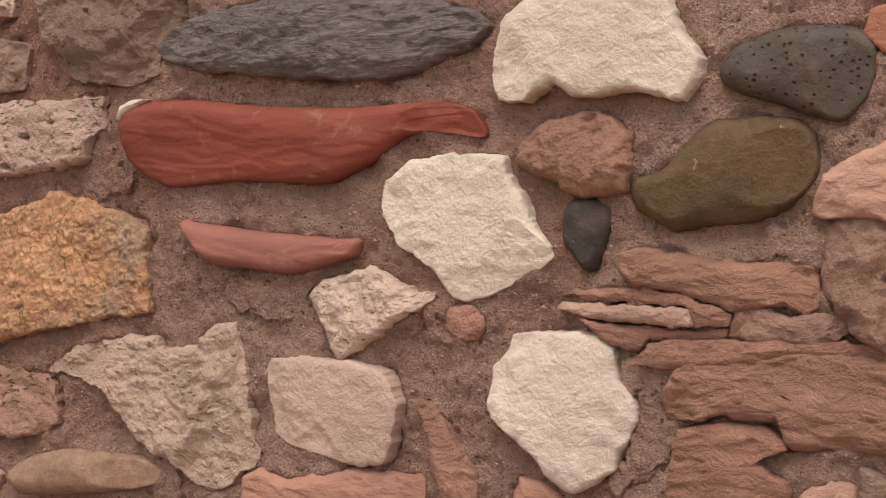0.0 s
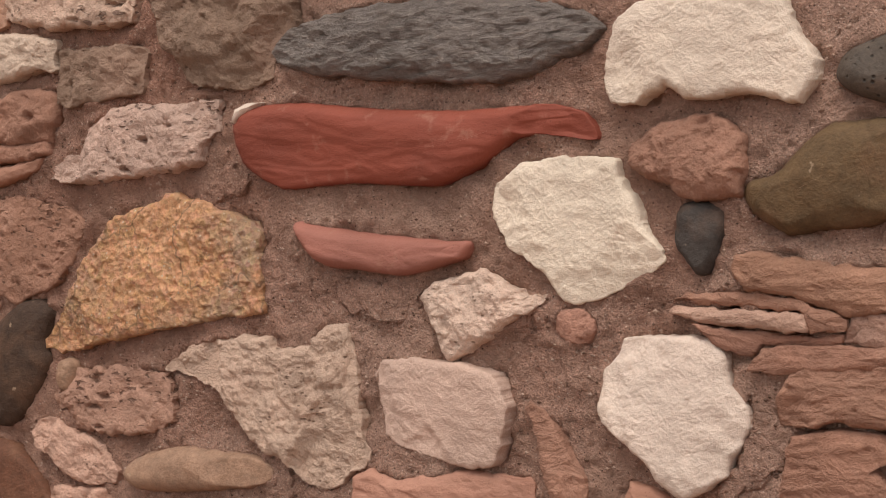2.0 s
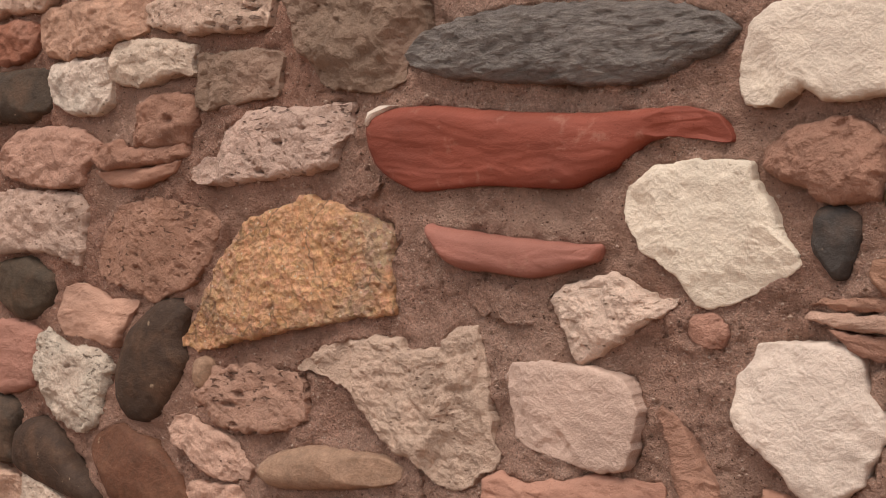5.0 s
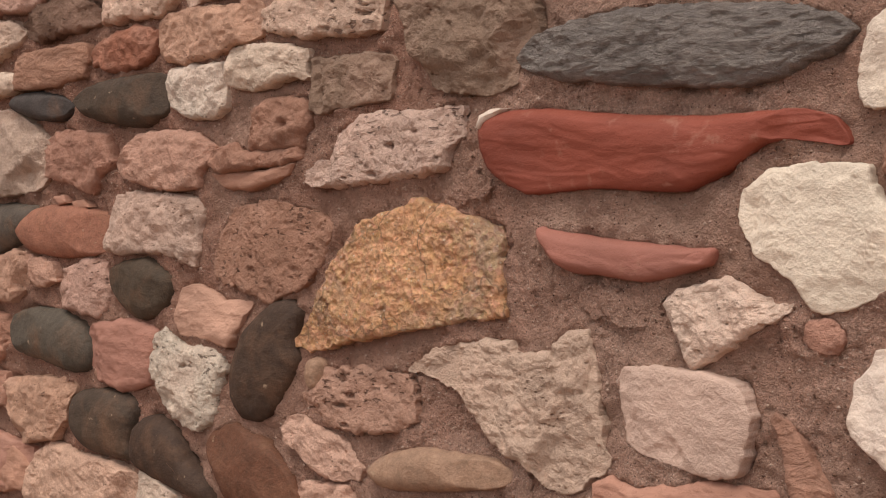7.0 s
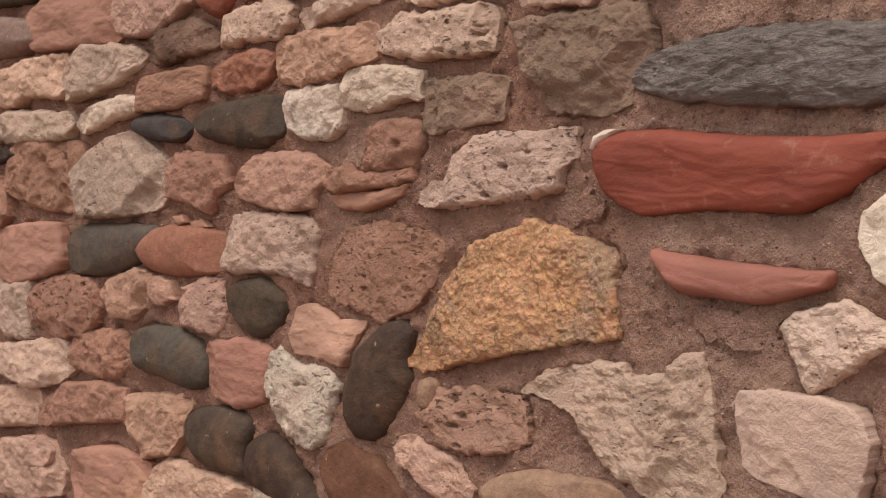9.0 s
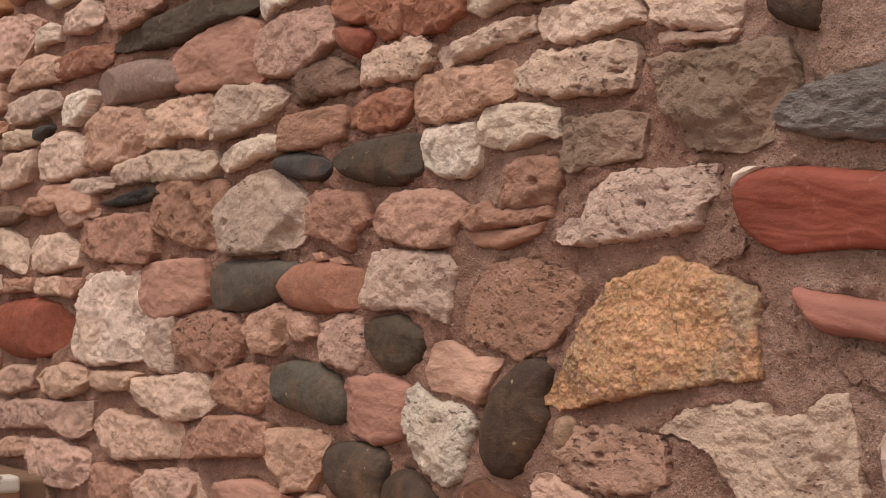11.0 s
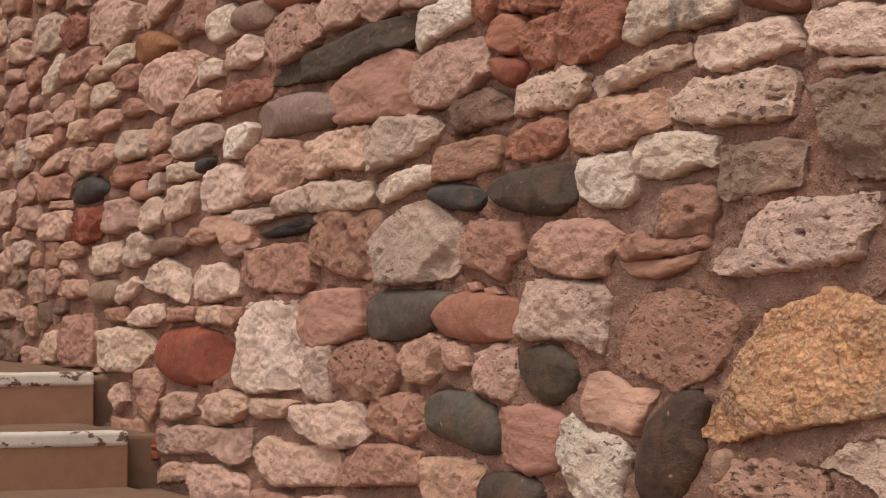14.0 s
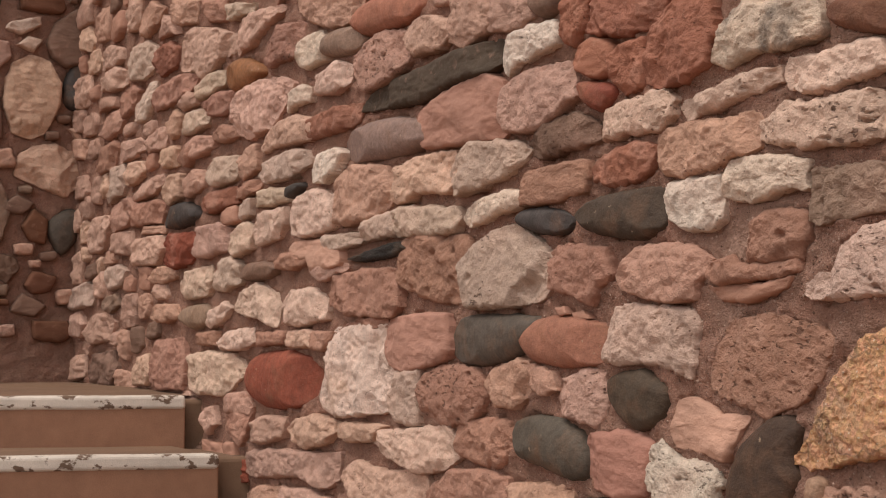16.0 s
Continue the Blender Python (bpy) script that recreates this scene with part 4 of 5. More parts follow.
stone(NORTH, "rough", TUFF, 40, (-1.439, 1.477), "-8.8,2.0 1.5,-0.2 8.8,-0.8 6.7,-2.0 -0.7,-1.3 -7.4,-0.9")
stone(NORTH, "smooth", BROWN, 45, (-1.269, 1.485), "-4.0,1.9 -3.0,3.3 4.0,2.7 3.9,-3.3 -1.2,-2.0 -3.6,-0.1")
stone(NORTH, "rough", BRICK, 60, (-2.056, 1.653), "-10.9,-2.2 -9.0,2.8 -3.6,5.9 -0.1,8.3 9.8,6.6 10.9,-1.2 9.6,-5.9 3.0,-8.3 -7.4,-7.6 -10.1,-5.6")
stone(NORTH, "rough", BRICK, 55, (-2.209, 1.633), "-5.9,3.1 -0.8,5.0 5.0,4.4 5.9,-0.2 4.8,-5.0 -2.0,-5.0 -4.9,-1.7")
stone(NORTH, "rough", BRICK, 50, (-2.210, 1.744), "-13.8,-2.5 -12.7,4.1 -11.7,5.6 13.8,-0.1 12.0,-3.4 6.6,-5.5 -0.9,-5.6")
stone(NORTH, "rough", BRICK, 50, (-2.398, 1.755), "-6.1,-0.2 -4.9,5.7 6.1,4.4 4.9,-2.4 0.6,-5.7 -3.9,-3.0")
stone(NORTH, "sand", BRICK, 55, (-2.322, 1.667), "-7.4,0.7 -5.1,3.9 0.2,4.3 5.4,2.5 7.4,-0.8 6.3,-4.0 1.2,-4.3 -5.2,-2.0")
stone(NORTH, "smooth", REDBRICK, 50, (-2.316, 1.596), "-6.4,3.4 -3.1,3.5 4.3,1.6 6.4,-0.5 3.2,-3.5 -1.0,-2.8 -4.2,-0.5")
stone(NORTH, "sooty", CREAM, 60, (-1.828, 1.633), "-14.2,-3.7 -12.2,-1.6 -12.9,1.9 -7.5,3.7 -3.1,5.5 11.8,2.6 14.2,-1.0 13.5,-4.8 6.3,-5.2 -1.9,-4.5 -9.2,-5.5")
stone(NORTH, "smooth", RUST, 50, (-1.609, 1.600), "-7.1,1.4 -5.8,3.4 -0.9,3.6 7.1,1.4 7.0,-3.6 0.1,-2.6 -4.7,-0.8")
stone(NORTH, "sand", OLIVEDARK, 60, (-3.036, 1.745), "-37.1,-1.3 -31.7,2.3 -17.9,3.7 -1.9,3.7 12.9,4.4 26.7,3.7 37.1,2.4 37.0,-0.7 29.3,-3.1 12.9,-2.9 1.2,-4.4 -11.3,-3.8")
stone(NORTH, "rough", WHITE, 60, (-2.560, 1.733), "-11.6,-2.8 -11.6,1.6 -7.3,4.0 0.1,4.6 9.4,3.9 11.6,0.8 10.5,-1.3 4.7,-2.1 -2.4,-2.6 -8.6,-4.6")
stone(NORTH, "rough", PINKGREY, 50, (-2.531, 1.623), "-16.4,2.1 -15.8,4.5 -8.4,6.4 1.1,6.6 12.2,5.5 14.3,0.8 16.4,-1.9 9.9,-4.3 0.9,-6.6 -12.1,-5.4 -15.4,-2.4")
stone(NORTH, "porous", MAUVEBROWN, 50, (-2.438, 1.537), "-14.9,-1.1 -12.5,1.1 -4.3,3.5 4.5,4.0 10.8,1.9 14.9,-0.9 12.8,-2.9 4.4,-3.5 -7.8,-4.0")
stone(NORTH, "smooth", MAUVE, 55, (-3.301, 1.642), "-25.2,-0.1 -23.3,2.8 -12.0,5.1 5.7,4.8 22.1,1.7 25.2,-2.2 23.7,-4.1 9.2,-5.1 -11.9,-4.0 -21.3,-2.5")
stone(NORTH, "sand", SALMON, 45, (-2.893, 1.641), "-22.4,1.5 -14.7,4.5 -2.9,6.7 13.5,7.2 20.0,4.2 20.0,-0.8 22.4,-6.2 16.1,-7.2 -2.9,-6.0 -14.7,-5.1")
stone(NORTH, "rough", GREYCREAM, 55, (-2.742, 1.515), "-17.3,-0.4 -15.1,2.7 -6.7,5.5 3.8,4.5 13.8,2.9 17.3,0.6 14.9,-1.6 6.3,-3.7 -12.3,-5.5 -16.5,-3.1")
stone(NORTH, "rough", CREAMPINK, 55, (-3.087, 1.519), "-16.4,0.2 -9.7,3.8 3.1,5.1 17.5,4.7 18.1,-0.7 15.2,-4.4 0.0,-2.9 -6.4,-5.1 -18.1,-2.5")
stone(NORTH, "rough", PINK, 50, (-3.398, 1.522), "-17.3,-6.0 -16.2,4.7 -5.9,7.4 12.1,4.9 15.5,1.3 17.3,-3.2 8.7,-6.7 -9.5,-7.4")
stone(NORTH, "rough", GREYPALE, 50, (-3.057, 1.422), "-17.6,2.2 -9.9,3.9 14.7,1.7 17.6,-0.8 14.7,-3.9 2.8,-3.7 -13.2,-2.9")
stone(NORTH, "rough", GREYPALE, 50, (-3.316, 1.428), "-10.9,0.3 -3.4,2.0 9.8,3.1 10.9,-2.9 -7.1,-3.1")
stone(NORTH, "rough", GREYPALE, 50, (-3.569, 1.403), "-16.2,0.5 -9.8,2.5 12.4,1.7 16.2,-0.1 0.6,-2.2 -11.8,-2.5")
stone(NORTH, "rough", CREAM, 55, (-2.711, 1.417), "-14.3,-0.7 -10.2,2.2 5.7,3.2 14.3,1.7 13.1,-0.6 0.5,-1.4 -11.6,-3.2")
stone(NORTH, "slate", DARKGREY, 45, (-3.323, 1.363), "-17.4,-0.6 -6.7,0.8 11.3,1.8 17.4,-0.1 11.3,-1.4 -6.7,-1.8")
stone(NORTH, "knobbly", SALMON, 45, (-3.005, 1.309), "-17.1,-2.8 -17.1,4.2 -12.3,8.1 5.9,6.8 14.4,5.5 17.1,-4.3 14.3,-8.1 0.0,-7.6 -9.1,-5.2")
stone(NORTH, "rough", SALMON, 45, (-3.403, 1.262), "-20.9,2.6 -17.0,5.5 1.8,6.1 19.2,5.4 20.9,-3.4 15.9,-6.1 -9.1,-4.7 -20.8,-2.0")
stone(NORTH, "sand", SALMON, 45, (-3.091, 1.137), "-16.3,-0.2 -14.7,5.5 -0.1,6.5 14.9,6.1 16.3,-1.8 12.0,-4.4 -6.4,-6.5 -13.0,-5.2")
stone(NORTH, "smooth", GREYCOB, 50, (-2.734, 1.141), "-18.3,-2.9 -17.7,0.4 -12.1,4.8 -0.1,5.2 17.1,4.1 18.3,1.1 12.3,-3.0 -0.1,-5.2 -10.7,-5.1")
stone(NORTH, "smooth", REDPINK, 50, (-2.439, 1.134), "-17.3,0.7 -12.5,4.2 -2.3,5.2 10.3,3.7 17.3,1.4 17.2,-1.8 12.2,-4.6 -0.3,-5.2 -11.4,-4.0")
stone(NORTH, "porous", SALMON, 50, (-2.920, 1.019), "-16.0,1.0 -13.0,4.4 -2.6,6.5 11.3,5.9 16.0,2.8 13.9,-2.2 8.6,-5.6 -5.5,-6.5 -13.0,-3.7")
stone(NORTH, "rough", PINK, 40, (-2.665, 1.049), "-9.4,-0.2 -5.5,3.0 4.6,4.9 9.4,4.3 9.4,-1.1 3.3,-4.9 -5.5,-4.5")
stone(NORTH, "rough", PINK, 40, (-2.523, 1.059), "-6.0,0.3 -4.7,3.4 4.8,1.6 6.0,-2.0 -1.1,-3.4")
stone(NORTH, "stained", ROSEWHITE, 55, (-3.447, 1.068), "-23.5,-6.7 -18.8,1.1 -18.1,8.8 -11.1,10.5 7.4,11.3 19.5,10.4 21.2,2.7 23.5,-1.5 21.3,-8.5 7.6,-10.3 -10.8,-11.3 -20.6,-9.7")
stone(NORTH, "rough", GREYPALE, 45, (-3.178, 1.009), "-9.1,1.7 -4.0,5.4 9.1,6.2 9.1,0.7 8.5,-6.2 -0.6,-5.9 -5.6,-2.5")
stone(NORTH, "rough", PINKGREY, 50, (-4.098, 0.894), "-16.1,-4.2 -13.6,1.2 -0.9,4.3 16.1,4.1 13.9,-1.9 -0.6,-4.3")
stone(NORTH, "rough", PALEPINK, 50, (-3.755, 0.901), "-18.8,0.1 -12.9,2.8 2.4,4.9 16.8,3.9 18.8,0.9 12.9,-2.5 -3.9,-4.9 -12.8,-3.0")
stone(NORTH, "rough", PALEPINK, 45, (-3.434, 0.915), "-14.7,-0.6 -11.6,1.9 5.7,2.5 14.7,2.1 9.4,-1.8 -5.6,-2.5")
stone(NORTH, "rough", TUFF, 50, (-3.113, 0.893), "-23.1,0.6 -20.3,2.9 -3.7,4.1 14.5,5.5 20.3,2.8 23.1,-0.3 14.6,-4.0 2.6,-5.5 -10.2,-2.9")
stone(NORTH, "knobbly", SALMON, 45, (-2.777, 0.923), "-12.8,-1.5 -9.5,3.8 1.4,4.9 10.4,4.6 12.8,-0.2 6.5,-4.9 -4.0,-4.3")
stone(NORTH, "rough", PINKGREY, 50, (-3.910, 0.803), "-36.4,-4.5 -35.1,1.7 -15.1,3.7 20.5,4.8 36.4,5.7 34.6,-1.9 24.7,-4.9 7.9,-3.0 -29.7,-5.7")
stone(NORTH, "rough", PALEPINK, 50, (-3.279, 0.783), "-22.8,-2.2 -22.8,3.0 -13.6,5.8 0.4,4.5 19.8,5.8 22.8,0.1 19.8,-2.9 -13.5,-5.8")
stone(NORTH, "rough", SALMON, 50, (-2.859, 0.811), "-17.8,-1.3 -6.1,4.2 10.2,5.3 17.8,4.0 17.8,-2.1 -17.8,-5.3")
stone(NORTH, "rough", REDBRICK, 40, (-4.331, 0.759), "-7.7,-3.7 -6.2,1.0 2.1,4.7 7.7,1.0 6.8,-2.7 -0.3,-4.7")
stone(NORTH, "rough", SALMON, 35, (-4.350, 0.911), "-10.5,-3.3 -13.6,2.1 -5.3,6.9 8.2,8.1 13.6,4.7 8.6,-4.3 3.4,-8.1")
stone(NORTH, "rough", PINK, 40, (-4.114, 0.698), "-15.0,-0.5 -4.7,2.9 14.9,4.1 15.0,-0.6 -14.9,-4.1")
stone(NORTH, "rough", PALEPINK, 40, (-3.844, 0.706), "-13.4,-1.5 -13.6,3.6 0.3,3.0 13.6,-0.8 -8.7,-3.6")
stone(NORTH, "rough", SALMON, 40, (-3.672, 1.148), "-9.2,-1.8 -8.4,2.7 9.2,2.1 0.9,-2.7")
stone(NORTH, "rough", SALMON, 35, (-3.423, 1.188), "-16.3,-1.4 -0.4,1.4 14.5,1.1 16.3,-1.2 -0.4,-0.6")
stone(NORTH, "rough", PALEPINK, 45, (-3.623, 1.335), "-12.1,0.4 -10.0,2.8 6.0,2.3 12.1,-0.1 2.0,-1.9 -4.3,-2.8")
stone(NORTH, "rough", WHITE, 55, (-3.646, 1.615), "-10.0,-2.9 -10.9,0.6 -5.8,4.1 8.9,3.9 10.9,2.0 6.9,-2.3 -1.3,-4.1")
stone(NORTH, "rough", TUFF, 55, (-3.607, 1.848), "-12.4,-2.0 -10.3,2.6 4.3,4.1 12.4,1.1 10.4,-2.6 0.4,-4.1")
stone(NORTH, "smooth", TAN, 55, (-3.547, 1.935), "-12.5,-0.8 -10.4,3.7 -2.2,4.2 9.7,2.1 12.5,-2.3 5.9,-4.2 -6.2,-2.5")
stone(NORTH, "smooth", BRICK, 60, (-3.287, 1.959), "-17.9,0.5 -13.4,4.2 -2.5,4.8 17.9,0.3 17.9,-4.0 8.0,-4.8 -9.6,-3.5")
stone(NORTH, "rough", PINK, 55, (-3.638, 2.060), "-22.4,2.6 -22.5,7.7 22.5,-2.4 18.9,-7.7 3.3,-7.3 -9.2,-3.5")
stone(NORTH, "porous", PINK, 60, (-3.307, 1.846), "-16.7,-0.7 -14.9,3.6 -0.3,6.9 16.7,3.5 16.7,-3.7 6.7,-6.2 -7.3,-6.9")
stone(NORTH, "rough", PALEPINK, 55, (-3.029, 1.854), "-12.2,1.2 -9.5,4.3 0.0,4.5 9.2,1.9 12.2,-2.2 6.2,-4.5 -6.3,-3.5")
stone(NORTH, "rough", PINKGREY, 55, (-2.806, 1.850), "-10.7,-3.3 -10.4,6.2 2.8,4.6 10.7,0.2 8.1,-3.7 -2.8,-6.2")
stone(NORTH, "rough", PINKGREY, 55, (-2.652, 1.825), "-9.6,-0.8 -5.6,4.3 7.2,2.5 9.6,-2.8 4.7,-4.3 -5.6,-2.9")
stone(NORTH, "smooth", MAUVEBROWN, 50, (-2.504, 1.816), "-5.5,0.5 -4.2,2.9 5.5,0.7 4.3,-2.9 -1.8,-2.9")
stone(NORTH, "rough", REDPINK, 50, (-3.624, 1.734), "-19.5,-2.9 -17.4,2.7 5.8,3.3 19.5,2.0 17.7,-2.4 1.9,-3.3")
stone(NORTH, "rough", PALEPINK, 48, (-5.630, 2.448), "-4.7,7.3 11.0,3.9 9.8,-4.0 3.2,-7.3 -11.0,-4.7")
stone(NORTH, "rough", PINK, 48, (-5.362, 2.379), "-0.4,6.4 16.3,0.5 9.6,-3.6 -6.2,-6.4 -16.3,-3.4 -12.4,2.0")
stone(NORTH, "rough", PINKGREY, 48, (-5.129, 2.301), "-7.3,5.6 12.1,-1.0 13.8,-5.6 -0.9,-2.7 -13.8,-2.4 -13.2,2.0")
stone(NORTH, "rough", PALEPINK, 48, (-4.700, 2.136), "-29.7,8.2 -14.0,10.3 11.8,4.7 28.1,-0.5 30.6,-6.7 15.3,-6.4 9.3,-8.3 -2.0,-10.3 -9.9,-6.5 -30.6,-2.3")
stone(NORTH, "rough", PINK, 48, (-4.964, 2.325), "-16.6,7.5 16.6,0.2 13.6,-7.5 -0.2,-5.7 -14.7,-1.2")
stone(NORTH, "rough", SALMON, 48, (-4.633, 2.257), "-13.5,6.3 13.5,0.3 12.5,-6.3 -3.5,-4.0")
stone(NORTH, "rough", GREYCREAM, 48, (-4.363, 2.205), "-13.6,4.0 13.6,-1.4 12.6,-4.0 -2.9,-2.9 -12.2,-1.8")
stone(NORTH, "rough", PALEPINK, 48, (-4.194, 2.109), "-19.4,5.5 -4.0,5.6 20.5,2.9 21.5,0.5 6.6,-1.7 -6.4,-4.6 -20.2,-5.6 -21.5,0.2")
stone(NORTH, "porous", SALMON, 48, (-3.987, 2.016), "-15.0,3.4 -2.6,6.3 14.0,3.8 16.4,-0.1 13.3,-6.3 0.1,-4.8 -9.7,-5.6 -16.4,-1.7")
stone(NORTH, "rough", CREAM, 48, (-3.751, 1.953), "-10.1,2.6 -3.8,4.8 7.0,4.3 10.5,1.2 8.4,-4.2 -3.7,-4.8 -10.5,-2.4")
stone(NORTH, "smooth", ORANGE, 48, (-4.331, 1.990), "-16.2,3.2 -8.7,5.7 2.6,4.5 13.4,0.4 16.2,-2.9 5.6,-5.7 -8.4,-4.7 -15.4,-1.2")
stone(NORTH, "rough", PALEPINK, 48, (-5.962, 2.339), "-14.7,3.3 -3.1,5.6 16.1,1.3 17.3,-3.8 7.2,-5.6 -17.3,-2.6")
stone(NORTH, "rough", GREYPALE, 48, (-5.513, 2.238), "-19.0,4.8 -8.7,7.6 9.7,6.6 19.6,2.2 18.4,-5.0 4.8,-7.6 -12.2,-5.4 -19.6,0.1")
stone(NORTH, "rough", REDPINK, 48, (-5.175, 2.190), "-14.1,4.6 4.2,5.6 15.3,1.3 13.4,-4.8 -6.6,-5.6 -15.3,-1.8")
stone(NORTH, "rough", PALEPINK, 48, (-5.917, 2.235), "-23.8,4.9 2.5,5.3 23.8,-0.4 21.5,-5.3 -1.6,-4.6 -23.5,-0.3")
stone(NORTH, "rough", CREAM, 48, (-5.413, 2.065), "6.7,6.6 13.0,6.0 8.7,-0.8 -0.6,-6.6 -13.0,-6.5 -11.7,0.0")
stone(NORTH, "rough", SALMON, 48, (-5.653, 2.108), "-8.8,4.9 6.9,5.4 13.1,2.5 7.5,-4.7 -11.8,-5.4 -13.1,0.8")
stone(NORTH, "rough", SALMON, 48, (-5.062, 2.053), "-20.5,4.7 7.5,4.3 28.1,1.8 24.9,-1.8 4.4,-4.7 -25.5,-3.8 -28.1,0.4")
stone(NORTH, "rough", GREYCREAM, 48, (-4.650, 2.006), "-15.0,0.6 0.9,3.9 15.0,2.5 13.3,-2.1 -1.9,-3.9 -14.8,-3.1")
stone(NORTH, "rough", PINKGREY, 48, (-4.882, 1.993), "-9.5,0.8 -0.6,3.0 9.5,0.3 8.3,-3.0 -7.3,-2.9")
stone(NORTH, "rough", SALMON, 48, (-4.554, 1.925), "-16.4,2.6 -2.7,4.4 15.0,2.5 16.4,-3.4 3.6,-4.4 -14.9,-1.6")
stone(NORTH, "rough", PALEPINK, 48, (-4.150, 1.855), "-25.5,4.8 -18.9,8.1 -2.8,8.6 17.4,6.4 25.5,2.9 17.6,-2.7 7.9,-7.4 -10.2,-8.6 -19.5,-6.4 -25.3,-0.9")
stone(NORTH, "rough", CREAM, 48, (-3.855, 1.838), "-10.5,-1.4 -6.3,2.2 2.9,3.3 10.5,1.2 8.8,-2.7 0.7,-2.3 -9.5,-3.3")
stone(NORTH, "rough", PINKGREY, 48, (-6.033, 2.152), "-16.8,-0.4 -3.9,3.5 16.5,1.0 16.8,-3.5")
stone(NORTH, "rough", PINK, 48, (-5.919, 2.055), "-19.8,-2.1 -10.3,4.1 13.2,5.4 19.8,0.9 9.2,-4.8 -9.7,-5.4")
stone(NORTH, "rough", GREYCREAM, 48, (-4.818, 1.908), "-17.2,-0.7 -7.1,4.1 6.2,3.5 17.2,0.5 14.8,-3.2 0.0,-4.1 -13.6,-2.9")
stone(NORTH, "rough", PINK, 48, (-5.066, 1.933), "-7.9,1.2 2.8,5.0 7.9,2.1 5.4,-4.9 -6.9,-5.0")
stone(NORTH, "rough", PINKGREY, 48, (-5.292, 1.905), "-14.4,1.7 6.7,4.4 14.4,2.3 12.5,-4.4 -8.5,-3.5")
stone(NORTH, "rough", SALMON, 48, (-4.492, 1.824), "-13.0,0.8 -2.8,2.9 11.8,0.3 13.0,-2.7 -2.6,-2.9 -11.7,-1.3")
stone(NORTH, "rough", PINK, 48, (-4.777, 1.818), "-17.0,1.5 -0.9,3.9 17.0,1.0 15.3,-2.7 -3.9,-3.9 -15.4,-2.1")
stone(NORTH, "rough", PALEPINK, 48, (-3.900, 1.747), "-25.3,-1.8 -15.8,3.5 0.9,4.6 18.8,1.1 25.3,-2.2 12.4,-4.6 -8.3,-3.2 -23.2,-3.5")
stone(NORTH, "rough", SALMON, 48, (-6.020, 1.922), "-18.3,-2.2 -8.8,5.5 15.4,5.6 18.3,2.8 11.4,-5.6 -8.0,-5.4")
stone(NORTH, "rough", PALEPINK, 48, (-5.625, 1.918), "-20.7,-3.8 -16.7,4.1 13.9,2.6 20.7,-2.4 1.6,-4.1")
stone(NORTH, "rough", CREAMPINK, 48, (-5.126, 1.818), "-10.1,0.3 -6.5,4.2 9.7,3.6 10.1,-4.2 -2.4,-3.4")
stone(NORTH, "rough", SALMON, 48, (-4.919, 1.797), "-10.3,-0.1 -4.8,2.8 8.8,3.7 10.3,-0.5 1.0,-3.7")
stone(NORTH, "rough", GREYPALE, 48, (-5.838, 1.803), "-14.6,-2.1 -9.5,7.2 6.3,7.3 14.6,3.2 7.1,-5.4 -11.4,-7.3")
stone(NORTH, "rough", CREAMPINK, 48, (-5.553, 1.818), "-13.6,0.2 -6.0,4.4 6.8,3.6 13.6,-0.6 3.0,-4.0 -9.8,-4.4")
stone(NORTH, "rough", PALEPINK, 48, (-5.380, 1.738), "-21.5,-1.8 -6.7,2.4 16.9,3.6 21.5,0.5 5.6,-3.3 -18.9,-3.6")
stone(NORTH, "rough", PALEPINK, 48, (-5.075, 1.702), "-11.1,2.3 -0.2,5.4 12.0,4.4 12.4,-4.3 -3.3,-5.4 -12.4,-1.9")
stone(NORTH, "rough", PINK, 48, (-4.817, 1.697), "-12.9,2.2 0.5,4.8 12.9,2.3 10.6,-2.4 -5.8,-4.8 -12.7,-3.1")
stone(NORTH, "rough", GREYCREAM, 48, (-4.529, 1.707), "-17.4,2.3 -7.5,5.1 14.9,3.1 17.4,-1.7 13.5,-5.0 -7.1,-5.1 -14.7,-1.5")
stone(NORTH, "rough", PINK, 48, (-4.274, 1.700), "-9.0,0.8 0.2,4.9 8.2,5.1 9.0,-3.1 -2.2,-5.1 -8.3,-3.0")
stone(NORTH, "rough", GREYPALE, 48, (-3.976, 1.653), "-22.7,-0.2 -12.6,3.5 9.1,4.3 20.5,2.3 22.7,-1.6 9.3,-4.3 -14.9,-3.4")
stone(NORTH, "rough", REDPINK, 48, (-4.564, 1.612), "-19.1,0.9 -6.5,3.6 17.2,3.1 19.1,-2.7 -9.4,-3.6 -18.3,-1.6")
stone(NORTH, "rough", SALMON, 48, (-4.280, 1.617), "-11.9,-0.3 -4.2,2.6 10.8,2.3 11.9,-0.0 1.4,-2.6 -10.7,-1.8")
stone(NORTH, "rough", GREYCREAM, 48, (-4.074, 1.576), "-15.5,1.3 -4.6,2.9 14.9,1.4 15.5,-2.6 0.5,-2.9 -13.8,-1.9")
stone(NORTH, "smooth", DARKGREY, 48, (-3.877, 1.576), "-6.2,-0.8 -3.4,1.8 3.4,2.1 6.2,0.5 1.3,-2.0 -4.7,-2.1")
stone(NORTH, "smooth", DARKGREY, 48, (-5.008, 1.601), "-22.0,-0.3 -13.9,3.8 4.0,4.7 19.1,1.8 22.0,-2.5 11.3,-4.7 -9.8,-4.2")
stone(NORTH, "rough", SALMON, 48, (-5.419, 1.644), "-24.7,0.7 -14.6,5.1 13.8,4.0 24.7,0.8 18.2,-5.1 -18.4,-3.7")
